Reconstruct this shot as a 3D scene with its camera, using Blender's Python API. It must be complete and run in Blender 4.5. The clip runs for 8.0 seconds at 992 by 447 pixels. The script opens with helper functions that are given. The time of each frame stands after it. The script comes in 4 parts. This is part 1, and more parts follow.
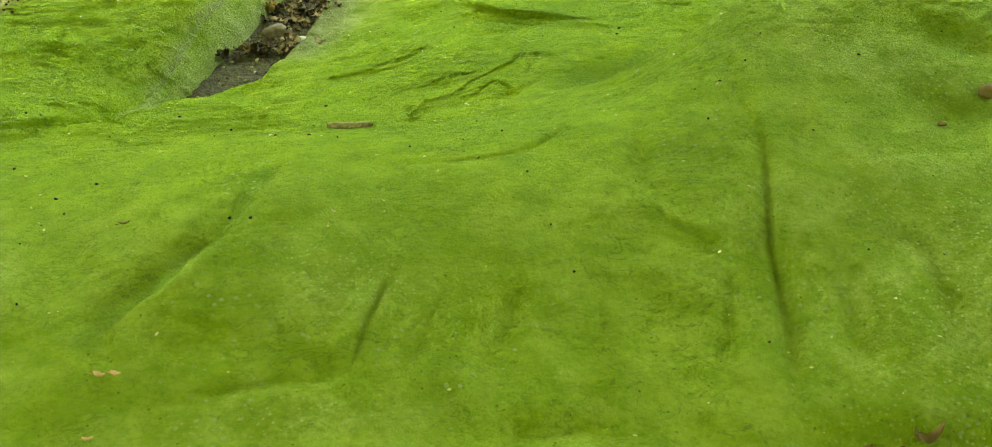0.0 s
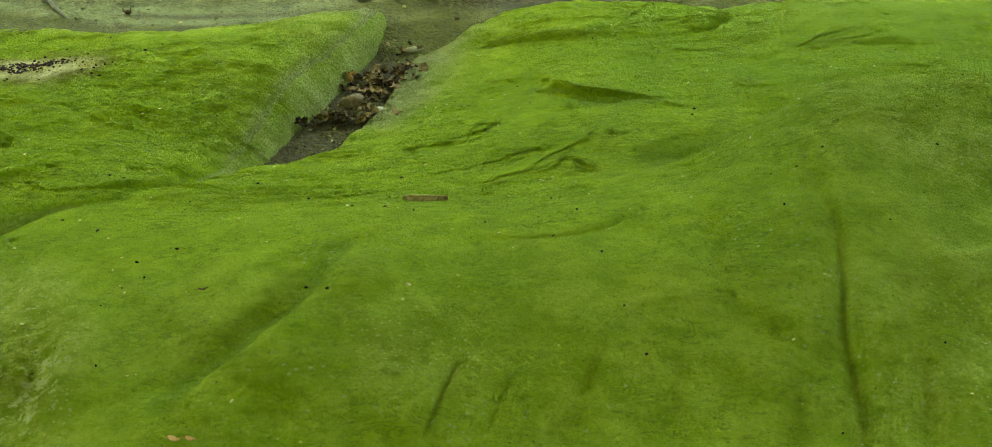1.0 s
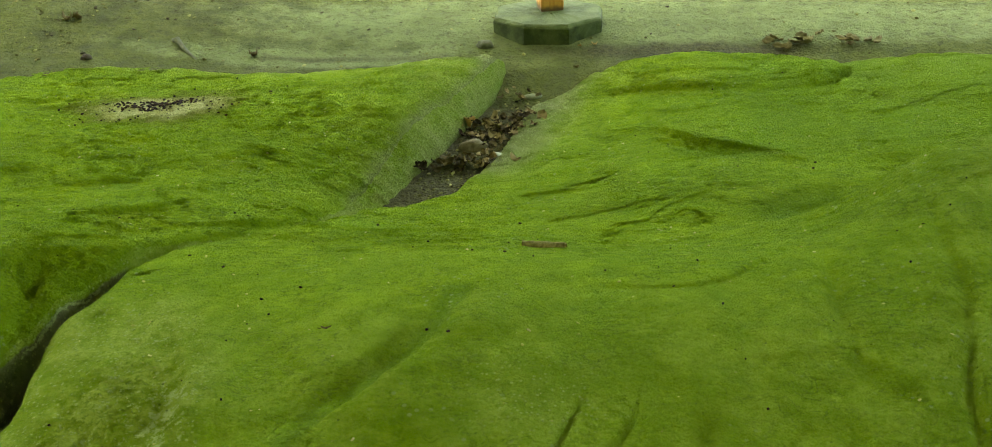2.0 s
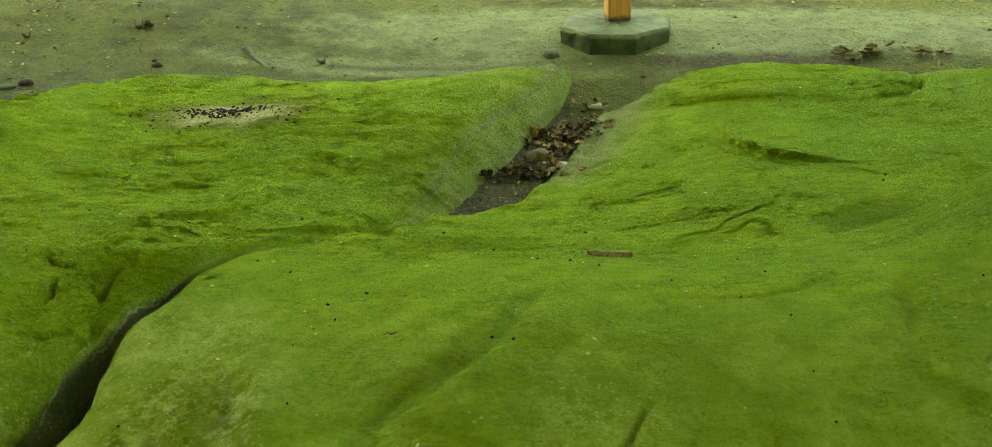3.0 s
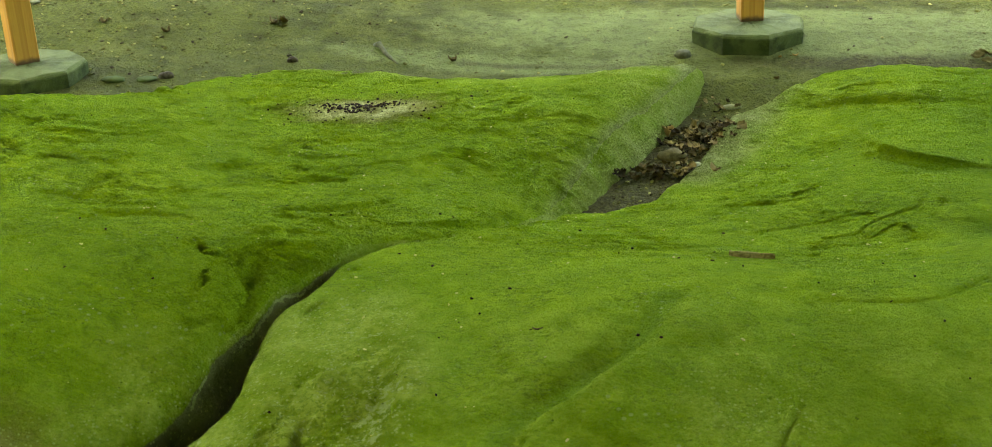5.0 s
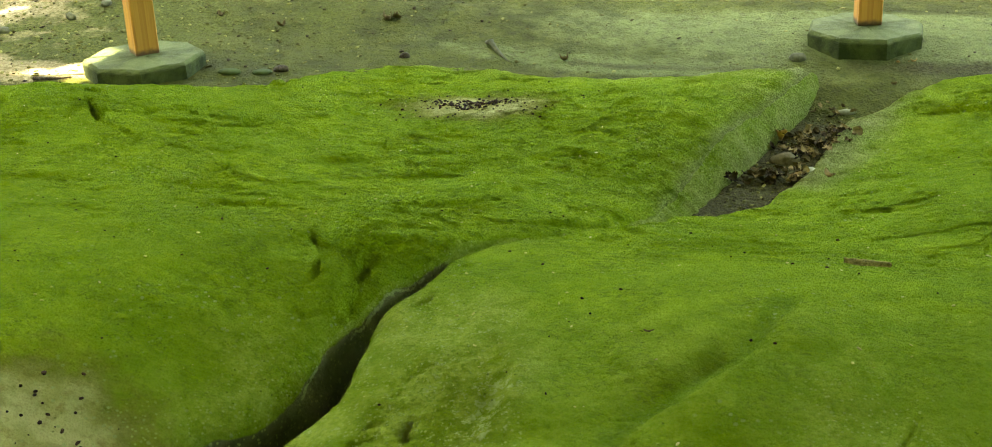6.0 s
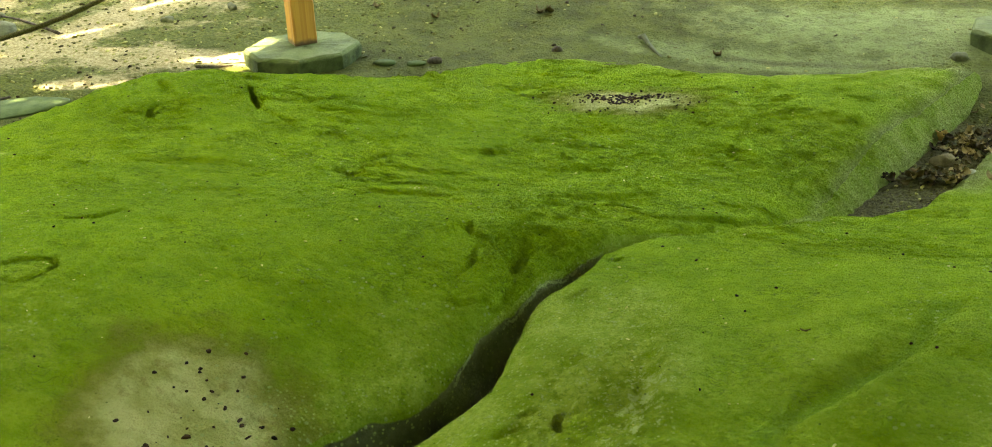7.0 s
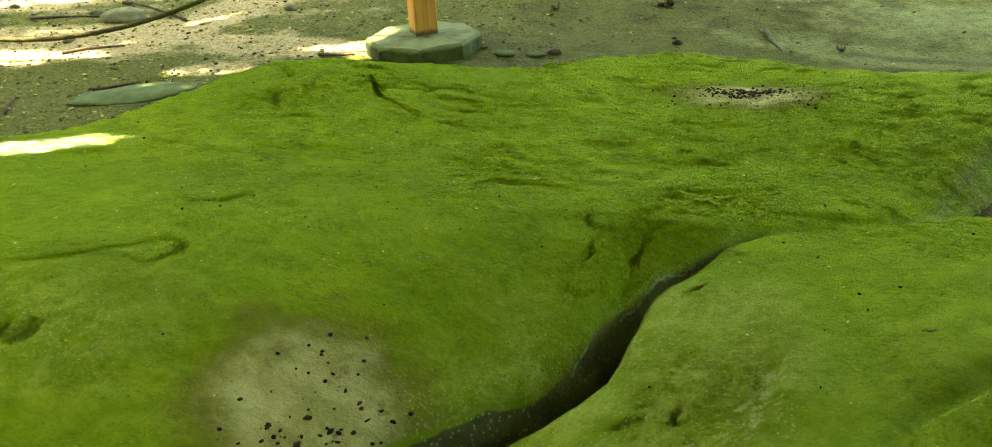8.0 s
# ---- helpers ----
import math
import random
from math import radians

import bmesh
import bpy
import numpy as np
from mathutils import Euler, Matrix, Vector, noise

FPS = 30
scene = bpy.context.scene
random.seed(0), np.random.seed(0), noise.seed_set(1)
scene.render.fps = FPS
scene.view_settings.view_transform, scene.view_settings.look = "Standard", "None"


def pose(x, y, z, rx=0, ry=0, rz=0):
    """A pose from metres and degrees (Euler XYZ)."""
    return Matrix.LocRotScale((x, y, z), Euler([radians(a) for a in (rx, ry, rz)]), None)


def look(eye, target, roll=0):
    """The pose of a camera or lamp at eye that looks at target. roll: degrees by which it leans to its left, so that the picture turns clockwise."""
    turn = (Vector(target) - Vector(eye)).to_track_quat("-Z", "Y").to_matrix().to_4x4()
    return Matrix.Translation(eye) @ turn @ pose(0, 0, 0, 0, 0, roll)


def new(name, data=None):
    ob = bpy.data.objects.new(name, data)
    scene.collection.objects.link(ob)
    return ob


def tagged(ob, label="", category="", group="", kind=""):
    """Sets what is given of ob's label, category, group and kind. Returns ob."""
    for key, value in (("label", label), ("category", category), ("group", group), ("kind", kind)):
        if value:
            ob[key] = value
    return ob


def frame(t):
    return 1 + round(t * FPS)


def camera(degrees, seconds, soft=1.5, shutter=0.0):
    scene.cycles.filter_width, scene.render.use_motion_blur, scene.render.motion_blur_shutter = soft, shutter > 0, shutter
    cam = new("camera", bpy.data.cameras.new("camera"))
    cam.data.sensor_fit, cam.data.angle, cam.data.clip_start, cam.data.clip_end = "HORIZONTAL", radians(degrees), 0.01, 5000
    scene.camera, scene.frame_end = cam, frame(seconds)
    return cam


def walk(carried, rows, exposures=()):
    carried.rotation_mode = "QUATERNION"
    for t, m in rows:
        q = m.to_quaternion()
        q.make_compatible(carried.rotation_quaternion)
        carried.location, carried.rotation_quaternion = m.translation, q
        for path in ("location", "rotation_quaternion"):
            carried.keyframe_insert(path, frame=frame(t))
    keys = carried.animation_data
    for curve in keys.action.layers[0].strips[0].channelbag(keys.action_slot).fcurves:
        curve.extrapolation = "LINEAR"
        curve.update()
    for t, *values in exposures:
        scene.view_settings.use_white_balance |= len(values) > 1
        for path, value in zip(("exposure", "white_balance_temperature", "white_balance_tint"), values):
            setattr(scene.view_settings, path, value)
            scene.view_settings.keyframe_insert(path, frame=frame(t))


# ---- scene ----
cam = camera(39.01, 8.0, 1.0)
PATH = [
    (0, (0.0017, 0.0012, 1.5563), (0.0013, 3.5362, -0.3155), -2.15),
    (0.5, (-0.0095, 0.0017, 1.5702), (-0.1014, 3.5836, -0.2079), -1.85),
    (1, (-0.0206, -0.0066, 1.5831), (-0.1975, 3.6129, -0.1103), -1.44),
    (1.5, (-0.0385, -0.0136, 1.5875), (-0.3620, 3.6264, -0.0391), -1.43),
    (2, (-0.0553, -0.0210, 1.5903), (-0.5313, 3.6291, 0.0251), -1.59),
    (2.2, (-0.0605, -0.0220, 1.5905), (-0.5903, 3.6277, 0.0416), -1.70),
    (3.3, (-0.0636, -0.0245, 1.5827), (-0.7314, 3.6110, 0.0539), -2.04),
    (3.5, (-0.0670, -0.0270, 1.5832), (-0.7324, 3.6095, 0.0556), -1.94),
    (4, (-0.0906, -0.0328, 1.5844), (-0.7580, 3.6012, 0.0518), -1.74),
    (4.5, (-0.1143, -0.0406, 1.5816), (-0.8977, 3.5716, 0.0525), -2.22),
    (5, (-0.1461, -0.0506, 1.5838), (-1.0982, 3.5246, 0.0636), -2.62),
    (5.2, (-0.1562, -0.0528, 1.5828), (-1.1970, 3.4996, 0.0671), -2.82),
    (6.3, (-0.1777, -0.0587, 1.5825), (-1.4587, 3.4161, 0.0710), -2.65),
    (6.5, (-0.1826, -0.0656, 1.5851), (-1.5198, 3.3877, 0.0731), -2.73),
    (7, (-0.2020, -0.0842, 1.5863), (-1.7968, 3.2614, 0.0817), -3.54),
    (7.5, (-0.2116, -0.0964, 1.5903), (-1.9947, 3.1540, 0.0886), -4.03),
    (8, (-0.2175, -0.1050, 1.5882), (-2.0903, 3.0927, 0.0824), -4.04),
]
walk(cam, [(t, look(eye, target, roll)) for t, eye, target, roll in PATH],
     [(0.0, 5.46, 8200, 2), (0.5, 5.3, 8200, 2), (1.0, 4.85, 8200, 2), (1.5, 4.72, 8200, 2), (4.5, 4.74, 8200, 2), (6.5, 4.8, 8200, 2), (7.3, 4.82, 8200, 2), (8.0, 4.57, 8200, 2)])

# ---- world, sun, exposure ----
SUN_AZ, SUN_EL = radians(200.0), radians(72.0)  # where the sun stands: azimuth from +x, elevation
world = bpy.data.worlds.new("sky")
scene.world = world
world.use_nodes = True
_wn = world.node_tree.nodes
_bg = _wn["Background"]
_sky = _wn.new("ShaderNodeTexSky")
_sky.sky_type = "NISHITA"
_sky.sun_disc = False
_sky.sun_elevation = SUN_EL
_sky.sun_rotation = math.pi / 2 - SUN_AZ
world.node_tree.links.new(_sky.outputs["Color"], _bg.inputs["Color"])
_sky.dust_density, _sky.air_density, _sky.ozone_density = 4.0, 0.8, 0.6
_bg.inputs["Strength"].default_value = 0.15
sun = new("sun", bpy.data.lights.new("sun", "SUN"))
sun.data.energy, sun.data.angle, sun.data.color = 2.7, radians(0.5), (1.0, 0.9, 0.88)
_sd = Vector((math.cos(SUN_AZ) * math.cos(SUN_EL), math.sin(SUN_AZ) * math.cos(SUN_EL), math.sin(SUN_EL)))
sun.matrix_world = look(_sd * 30, (0, 0, 0))


# ---- materials ----
class Nodes:
    """A short hand for node trees."""

    def __init__(self, name, rough=0.9, spec=0.3):
        self.mat = bpy.data.materials.new(name)
        self.mat.use_nodes = True
        self.t = self.mat.node_tree
        self.b = self.t.nodes["Principled BSDF"]
        self.b.inputs["Roughness"].default_value = rough
        self.b.inputs["Specular IOR Level"].default_value = spec
        self.co = self.t.nodes.new("ShaderNodeTexCoord").outputs["Object"]

    def link(self, a, b):
        self.t.links.new(a, b)

    def put(self, socket, v):
        if isinstance(v, bpy.types.NodeSocket):
            self.link(v, socket)
        else:
            socket.default_value = v

    def mapped(self, scale, rot=(0, 0, 0)):
        m = self.t.nodes.new("ShaderNodeMapping")
        m.inputs["Scale"].default_value = scale
        m.inputs["Rotation"].default_value = rot
        self.link(self.co, m.inputs["Vector"])
        return m.outputs["Vector"]

    def noise(self, scale, detail=4.0, rough=0.55, vec=None, distort=0.0):
        n = self.t.nodes.new("ShaderNodeTexNoise")
        n.inputs["Scale"].default_value, n.inputs["Detail"].default_value = scale, detail
        n.inputs["Roughness"].default_value, n.inputs["Distortion"].default_value = rough, distort
        self.link(vec or self.co, n.inputs["Vector"])
        return n.outputs["Fac"]

    def voronoi(self, scale, feature="F1", out="Distance", vec=None):
        n = self.t.nodes.new("ShaderNodeTexVoronoi")
        n.feature = feature
        n.inputs["Scale"].default_value = scale
        self.link(vec or self.co, n.inputs["Vector"])
        return n.outputs[out]

    def attr(self, name):
        n = self.t.nodes.new("ShaderNodeAttribute")
        n.attribute_name = name
        return n.outputs["Fac"]

    def ramp(self, fac, lo, hi, a=0.0, b=1.0):
        n = self.t.nodes.new("ShaderNodeMapRange")
        n.interpolation_type = "SMOOTHSTEP"
        for k, v in (("Value", fac), ("From Min", lo), ("From Max", hi), ("To Min", a), ("To Max", b)):
            self.put(n.inputs[k], v)
        return n.outputs["Result"]

    def math(self, op, a, b=0.0):
        n = self.t.nodes.new("ShaderNodeMath")
        n.operation = op
        self.put(n.inputs[0], a)
        self.put(n.inputs[1], b)
        return n.outputs[0]

    def mix(self, fac, a, b):
        n = self.t.nodes.new("ShaderNodeMix")
        n.data_type = "RGBA"
        self.put(n.inputs["Factor"], fac)
        self.put(n.inputs["A"], (*a, 1) if isinstance(a, tuple) else a)
        self.put(n.inputs["B"], (*b, 1) if isinstance(b, tuple) else b)
        return n.outputs["Result"]

    def bump(self, height, strength=0.5, distance=0.01, normal=None):
        n = self.t.nodes.new("ShaderNodeBump")
        n.inputs["Strength"].default_value = strength
        self.put(n.inputs["Distance"], distance)
        self.link(height, n.inputs["Height"])
        if normal:
            self.link(normal, n.inputs["Normal"])
        return n.outputs["Normal"]

    def done(self, color, normal=None, rough=None):
        self.put(self.b.inputs["Base Color"], (*color, 1) if isinstance(color, tuple) else color)
        if normal:
            self.link(normal, self.b.inputs["Normal"])
        if rough is not None:
            self.put(self.b.inputs["Roughness"], rough)
        return self.mat


def moss_rock_material():
    """Sandstone under a skin of green algae and moss. thin: how far the skin is worn to a dusty grey green; bare:
    stone;
    ash: burnt spots; crust: pale lichen. Two masks paint light: shade on hollows, slopes and crack walls, and sun glare
    on one patch."""
    n = Nodes("mossy_sandstone", 0.95, 0.03)
    big, mid, fine = n.noise(1.6, 4, 0.6), n.noise(9, 6, 0.65, None, 0.4), n.noise(85, 5, 0.7)
    lump = n.noise(28, 6, 0.7)
    streak = n.noise(1.0, 6, 0.7, n.mapped((14, 38, 30), (0, 0, 0.3)), 0.8)
    grain = n.noise(420, 2, 0.6)
    comb = n.ramp(n.attr("comb"), 0.0, 1.0, 0.12, 1.0)
    thread = n.noise(1.0, 4, 0.6, n.mapped((26, 95, 70), (0, 0, 0.32)), 1.2)
    pits = n.voronoi(48, "F1", "Distance")
    green = n.mix(n.ramp(mid, 0.38, 0.62), (0.156, 0.25, 0.006), (0.224, 0.335, 0.01))
    green = n.mix(n.ramp(big, 0.4, 0.6, 0, 0.6), green, n.mix(n.ramp(lump, 0.4, 0.6), (0.125, 0.225, 0.005), (0.166, 0.27, 0.007)))
    green = n.mix(n.ramp(streak, 0.5, 0.66, 0, 0.4), green, (0.26, 0.36, 0.01))
    # low spots of the bump painted darker, to carry the relief's shade
    green = n.mix(n.ramp(lump, 0.44, 0.32, 0, 0.2), green, (0.075, 0.14, 0.004))
    green = n.mix(n.ramp(fine, 0.46, 0.32, 0, 0.3), green, (0.06, 0.11, 0.004))
    green = n.mix(n.math("MULTIPLY", n.ramp(thread, 0.47, 0.36, 0, 0.45), comb), green, (0.085, 0.155, 0.004))
    green = n.mix(n.math("MULTIPLY", n.ramp(thread, 0.56, 0.68, 0, 0.4), comb), green, (0.27, 0.375, 0.016))
    dusty = n.mix(n.ramp(mid, 0.4, 0.62), (0.2, 0.268, 0.02), (0.285, 0.365, 0.045))
    dusty = n.mix(n.ramp(fine, 0.45, 0.62, 0, 0.7), dusty, (0.14, 0.225, 0.014))
    # thin wrinkles in the skin, the shade in them painted dark
    fold = n.math("ABSOLUTE", n.math("SUBTRACT", n.noise(1.0, 4, 0.55, n.mapped((13, 26, 20), (0, 0, 0.28)), 1.0), 0.5))
    fold = n.math("MULTIPLY", n.ramp(fold, 0.028, 0.006), n.ramp(n.noise(4.0, 4, 0.6), 0.46, 0.6))
    vein = n.math("ABSOLUTE", n.math("SUBTRACT", n.noise(22, 3, 0.5, None, 0.8), 0.5))
    vein = n.math("MULTIPLY", n.ramp(vein, 0.02, 0.004), n.ramp(n.noise(6.5, 4, 0.6), 0.5, 0.62))
    green = n.mix(n.math("MULTIPLY", fold, 0.45), green, (0.05, 0.09, 0.003))
    green = n.mix(n.math("MULTIPLY", vein, 0.5), green, (0.045, 0.085, 0.003))
    thin = n.math("MULTIPLY", n.attr("thin"), n.ramp(n.math("ADD", mid, n.math("MULTIPLY", lump, 0.6)), 0.6, 0.95, 0.3, 1.0))
    col = n.mix(thin, green, dusty)
    # shade of hollows and slopes, painted as darker moss
    shade_tone = n.ramp(n.math("ADD", n.attr("shade_tone"), n.math("MULTIPLY", n.math("SUBTRACT", mid, 0.5), 1.0)), 0.25, 0.75)
    col = n.mix(n.math("MULTIPLY", shade_tone, 0.6), col, n.mix(n.ramp(fine, 0.4, 0.6), (0.07, 0.15, 0.004), (0.12, 0.21, 0.007)))
    stone = n.mix(n.ramp(n.noise(14, 5, 0.65), 0.4, 0.6), (0.165, 0.185, 0.052), (0.235, 0.26, 0.085))
    stone = n.mix(n.ramp(fine, 0.52, 0.68, 0, 0.6), stone, (0.28, 0.3, 0.11))
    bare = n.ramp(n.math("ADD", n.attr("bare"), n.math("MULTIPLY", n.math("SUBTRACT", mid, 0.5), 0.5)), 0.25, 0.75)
    # the crack's shade, painted as darker stone
    stone = n.mix(n.math("MULTIPLY", n.attr("shade_tone"), 1.6), stone, (0.03, 0.034, 0.014))
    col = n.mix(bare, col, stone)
    ashy = n.math("ADD", n.attr("ash"), n.math("MULTIPLY", n.math("SUBTRACT", n.noise(8, 6, 0.7), 0.5), 0.9))
    scorch = n.mix(n.ramp(n.noise(9, 4), 0.42, 0.6), (0.36, 0.36, 0.1), (0.5, 0.49, 0.18))
    scorch = n.mix(n.ramp(lump, 0.52, 0.66, 0, 0.5), scorch, (0.19, 0.14, 0.03))
    col = n.mix(n.ramp(ashy, 0.1, 0.45, 0, 0.6), col, (0.13, 0.11, 0.014))
    col = n.mix(n.ramp(ashy, 0.3, 0.85, 0, 0.9), col, scorch)
    crust = n.ramp(n.math("ADD", n.attr("crust"), n.math("MULTIPLY", n.math("SUBTRACT", n.math("ADD", lump, fine), 1.0), 1.6)), 0.45, 0.65)
    col = n.mix(n.math("MULTIPLY", crust, 0.85), col, (0.35, 0.42, 0.13))
    flecks = n.math("MULTIPLY", n.ramp(n.voronoi(75), 0.3, 0.14), n.ramp(n.math("ADD", n.attr("thin"), n.noise(7, 4, 0.6)), 0.85, 1.35, 0, 0.7))
    col = n.mix(flecks, col, (0.33, 0.4, 0.1))
    lich = n.voronoi(38)
    spots = n.math("MULTIPLY", n.ramp(lich, 0.22, 0.12), n.ramp(n.noise(3.1, 3), 0.53, 0.62))
    col = n.mix(n.math("MULTIPLY", spots, 0.6), col, (0.27, 0.34, 0.11))
    dots = n.math("MULTIPLY", n.ramp(pits, 0.16, 0.08), n.ramp(n.noise(5.0, 3), 0.48, 0.6))
    col = n.mix(n.math("MULTIPLY", dots, 0.6), col, (0.05, 0.085, 0.004))
    # sun glare on the moss, painted as a pale patch
    col = n.mix(n.ramp(n.attr("sun_patch"), 0.3, 0.7, 0, 0.85), col, n.mix(n.ramp(streak, 0.4, 0.6), (0.22, 0.27, 0.07), (0.4, 0.42, 0.24)))
    h = n.math("ADD", fine, n.math("MULTIPLY", grain, 0.25))
    nor = n.bump(n.math("ADD", n.math("SUBTRACT", streak, n.math("MULTIPLY", fold, 0.4)), n.math("MULTIPLY", thread, 0.5)), 0.8, n.math("MULTIPLY", comb, 0.04))
    nor = n.bump(lump, 1.0, 0.045, nor)
    nor = n.bump(n.math("SUBTRACT", h, n.math("MULTIPLY", dots, 0.4)), 0.9, 0.022, nor)
    return n.done(col, nor)


def soil_material():
    """Trodden sandy earth, green with algae and painted leaf light in places, pale where it is dusty."""
    n = Nodes("trodden_soil", 0.95, 0.05)
    big, mid, fine = n.noise(0.9, 4, 0.6), n.noise(6, 6, 0.65), n.noise(60, 4, 0.7)
    crumb = n.voronoi(90)
    brown = n.mix(n.ramp(mid, 0.35, 0.65), (0.04, 0.045, 0.007), (0.078, 0.085, 0.014))
    # algae green, deepened to carry the green light from the leaves
    algae = n.mix(n.ramp(fine, 0.35, 0.65), (0.06, 0.07, 0.009), (0.1, 0.114, 0.016))
    col = n.mix(n.ramp(big, 0.4, 0.62), brown, algae)
    pale = n.mix(n.ramp(mid, 0.3, 0.7), (0.105, 0.125, 0.034), (0.15, 0.175, 0.053))
    p = n.ramp(n.math("ADD", n.attr("pale"), n.math("MULTIPLY", n.math("SUBTRACT", mid, 0.5), 0.8)), 0.3, 0.75)
    col = n.mix(p, col, pale)
    dark = n.ramp(n.math("ADD", n.attr("damp"), n.math("MULTIPLY", n.math("SUBTRACT", mid, 0.5), 0.9)), 0.35, 0.75)
    col = n.mix(dark, col, n.mix(n.ramp(fine, 0.35, 0.65), (0.034, 0.032, 0.008), (0.072, 0.068, 0.018)))
    dry = n.ramp(n.math("ADD", n.attr("dry"), n.math("MULTIPLY", n.math("SUBTRACT", mid, 0.5), 0.9)), 0.35, 0.75)
    col = n.mix(n.ramp(n.noise(25, 5, 0.7), 0.5, 0.65, 0, 0.5), col, (0.035, 0.034, 0.01))
    col = n.mix(n.math("MULTIPLY", n.ramp(crumb, 0.3, 0.15), n.ramp(mid, 0.45, 0.6, 0, 0.5)), col, (0.16, 0.165, 0.045))
    col = n.mix(dry, col, n.mix(n.ramp(fine, 0.35, 0.65), (0.04, 0.046, 0.006), (0.105, 0.115, 0.02)))
    # bare sand, and pale colour that stands in for sun glare on the earth
    sand_glare = n.ramp(n.math("ADD", n.attr("sand_glare"), n.math("MULTIPLY", n.math("SUBTRACT", n.noise(3.5, 6, 0.65), 0.5), 1.6)), 0.4, 0.75)
    col = n.mix(sand_glare, col, n.mix(n.ramp(fine, 0.35, 0.65), (0.175, 0.145, 0.055), (0.35, 0.285, 0.14)))
    nor = n.bump(mid, 0.8, 0.045)
    nor = n.bump(n.math("SUBTRACT", fine, n.math("MULTIPLY", crumb, 0.2)), 0.9, 0.022, nor)
    return n.done(col, nor)


def concrete_material():
    n = Nodes("weathered_concrete", 0.9, 0.1)
    mid, fine = n.noise(9, 5, 0.6), n.noise(120, 3, 0.7)
    col = n.mix(n.ramp(mid, 0.35, 0.65), (0.068, 0.084, 0.024), (0.12, 0.142, 0.046))
    col = n.mix(n.ramp(fine, 0.55, 0.75, 0, 0.6), col, (0.22, 0.24, 0.11))
    # shade of the sides, painted as darker concrete
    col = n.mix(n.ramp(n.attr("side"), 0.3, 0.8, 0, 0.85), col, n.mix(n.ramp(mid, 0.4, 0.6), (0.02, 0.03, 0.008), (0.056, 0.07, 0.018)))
    return n.done(col, n.bump(n.math("ADD", fine, mid), 0.6, 0.006))


def post_material():
    n = Nodes("stained_timber", 0.55, 0.4)
    grain = n.noise(1.0, 5, 0.6, n.mapped((60, 60, 2.2)), 0.6)
    col = n.mix(n.ramp(grain, 0.35, 0.65), (0.40, 0.17, 0.02), (0.52, 0.25, 0.04))
    low = n.ramp(n.math("ADD", n.attr("foot"), n.math("MULTIPLY", n.noise(40, 4), 0.5)), 0.75, 1.15)
    col = n.mix(low, col, (0.11, 0.055, 0.02))
    return n.done(col, n.bump(grain, 0.25, 0.003))


def plain(name, a, b, scale, rough=0.85, bump=0.3):
    """A surface that varies between two colours."""
    n = Nodes(name, rough, 0.06)
    f = n.noise(scale, 5, 0.65)
    return n.done(n.mix(n.ramp(f, 0.3, 0.7), a, b), n.bump(f, bump, 0.01))


MOSS, SOIL, CONCRETE, TIMBER = moss_rock_material(), soil_material(), concrete_material(), post_material()
ROOF_WOOD = plain("roof_boards", (0.2, 0.13, 0.07), (0.3, 0.2, 0.11), 5)
WOODS = plain("leafy_woods", (0.03, 0.06, 0.01), (0.1, 0.17, 0.03), 1.5)


# ---- terrain ----
def sm(a, b, x):
    t = np.clip((np.asarray(x, float) - a) / (b - a), 0, 1)
    return t * t * (3 - 2 * t)


_GRID = np.random.default_rng(7).random((256, 256))


def vnoise(x, y):
    """Smooth value noise, -1 to 1, one cell to the unit."""
    ix, iy = np.floor(x).astype(int), np.floor(y).astype(int)
    fx, fy = x - ix, y - iy
    fx, fy = fx * fx * (3 - 2 * fx), fy * fy * (3 - 2 * fy)
    g = lambda a, b: _GRID[a % 256, b % 256]
    top = g(ix, iy) * (1 - fx) + g(ix + 1, iy) * fx
    low = g(ix, iy + 1) * (1 - fx) + g(ix + 1, iy + 1) * fx
    return 2 * (top * (1 - fy) + low * fy) - 1


def fbm(x, y, octaves=4, gain=0.5):
    out, amp = 0.0, 1.0
    for k in range(octaves):
        out = out + amp * vnoise(x * 2**k + 17.3 * k, y * 2**k + 9.1 * k)
        amp *= gain
    return out


def spline(x, y, x0, y0, step, net):
    """A smooth surface over a control net of heights in millimetres."""
    net = np.array(net) / 1000.0
    fx, fy = (x - x0) / step, (y - y0) / step
    ix = np.clip(np.floor(fx).astype(int), 1, net.shape[1] - 3)
    iy = np.clip(np.floor(fy).astype(int), 1, net.shape[0] - 3)
    u, v = np.clip(fx - ix, -0.5, 1.5), np.clip(fy - iy, -0.5, 1.5)
    w = lambda t: ((1 - t) ** 3 / 6, (3 * t**3 - 6 * t**2 + 4) / 6, (-3 * t**3 + 3 * t**2 + 3 * t + 1) / 6, t**3 / 6)
    wx, wy, out = w(u), w(v), 0.0
    for b in range(4):
        for a in range(4):
            out = out + wx[a] * wy[b] * net[iy - 1 + b, ix - 1 + a]
    return out


def segdist(x, y, pts):
    """Distance to a polyline and the way along it, 0 to 1."""
    best, along = np.full(np.shape(x), 9.0), np.zeros(np.shape(x))
    n = len(pts) - 1
    for k in range(n):
        (ax, ay), (bx, by) = pts[k], pts[k + 1]
        dx, dy = bx - ax, by - ay
        t = np.clip(((x - ax) * dx + (y - ay) * dy) / (dx * dx + dy * dy), 0, 1)
        d = np.hypot(x - ax - t * dx, y - ay - t * dy)
        along = np.where(d < best, (k + t) / n, along)
        best = np.minimum(best, d)
    return best, along


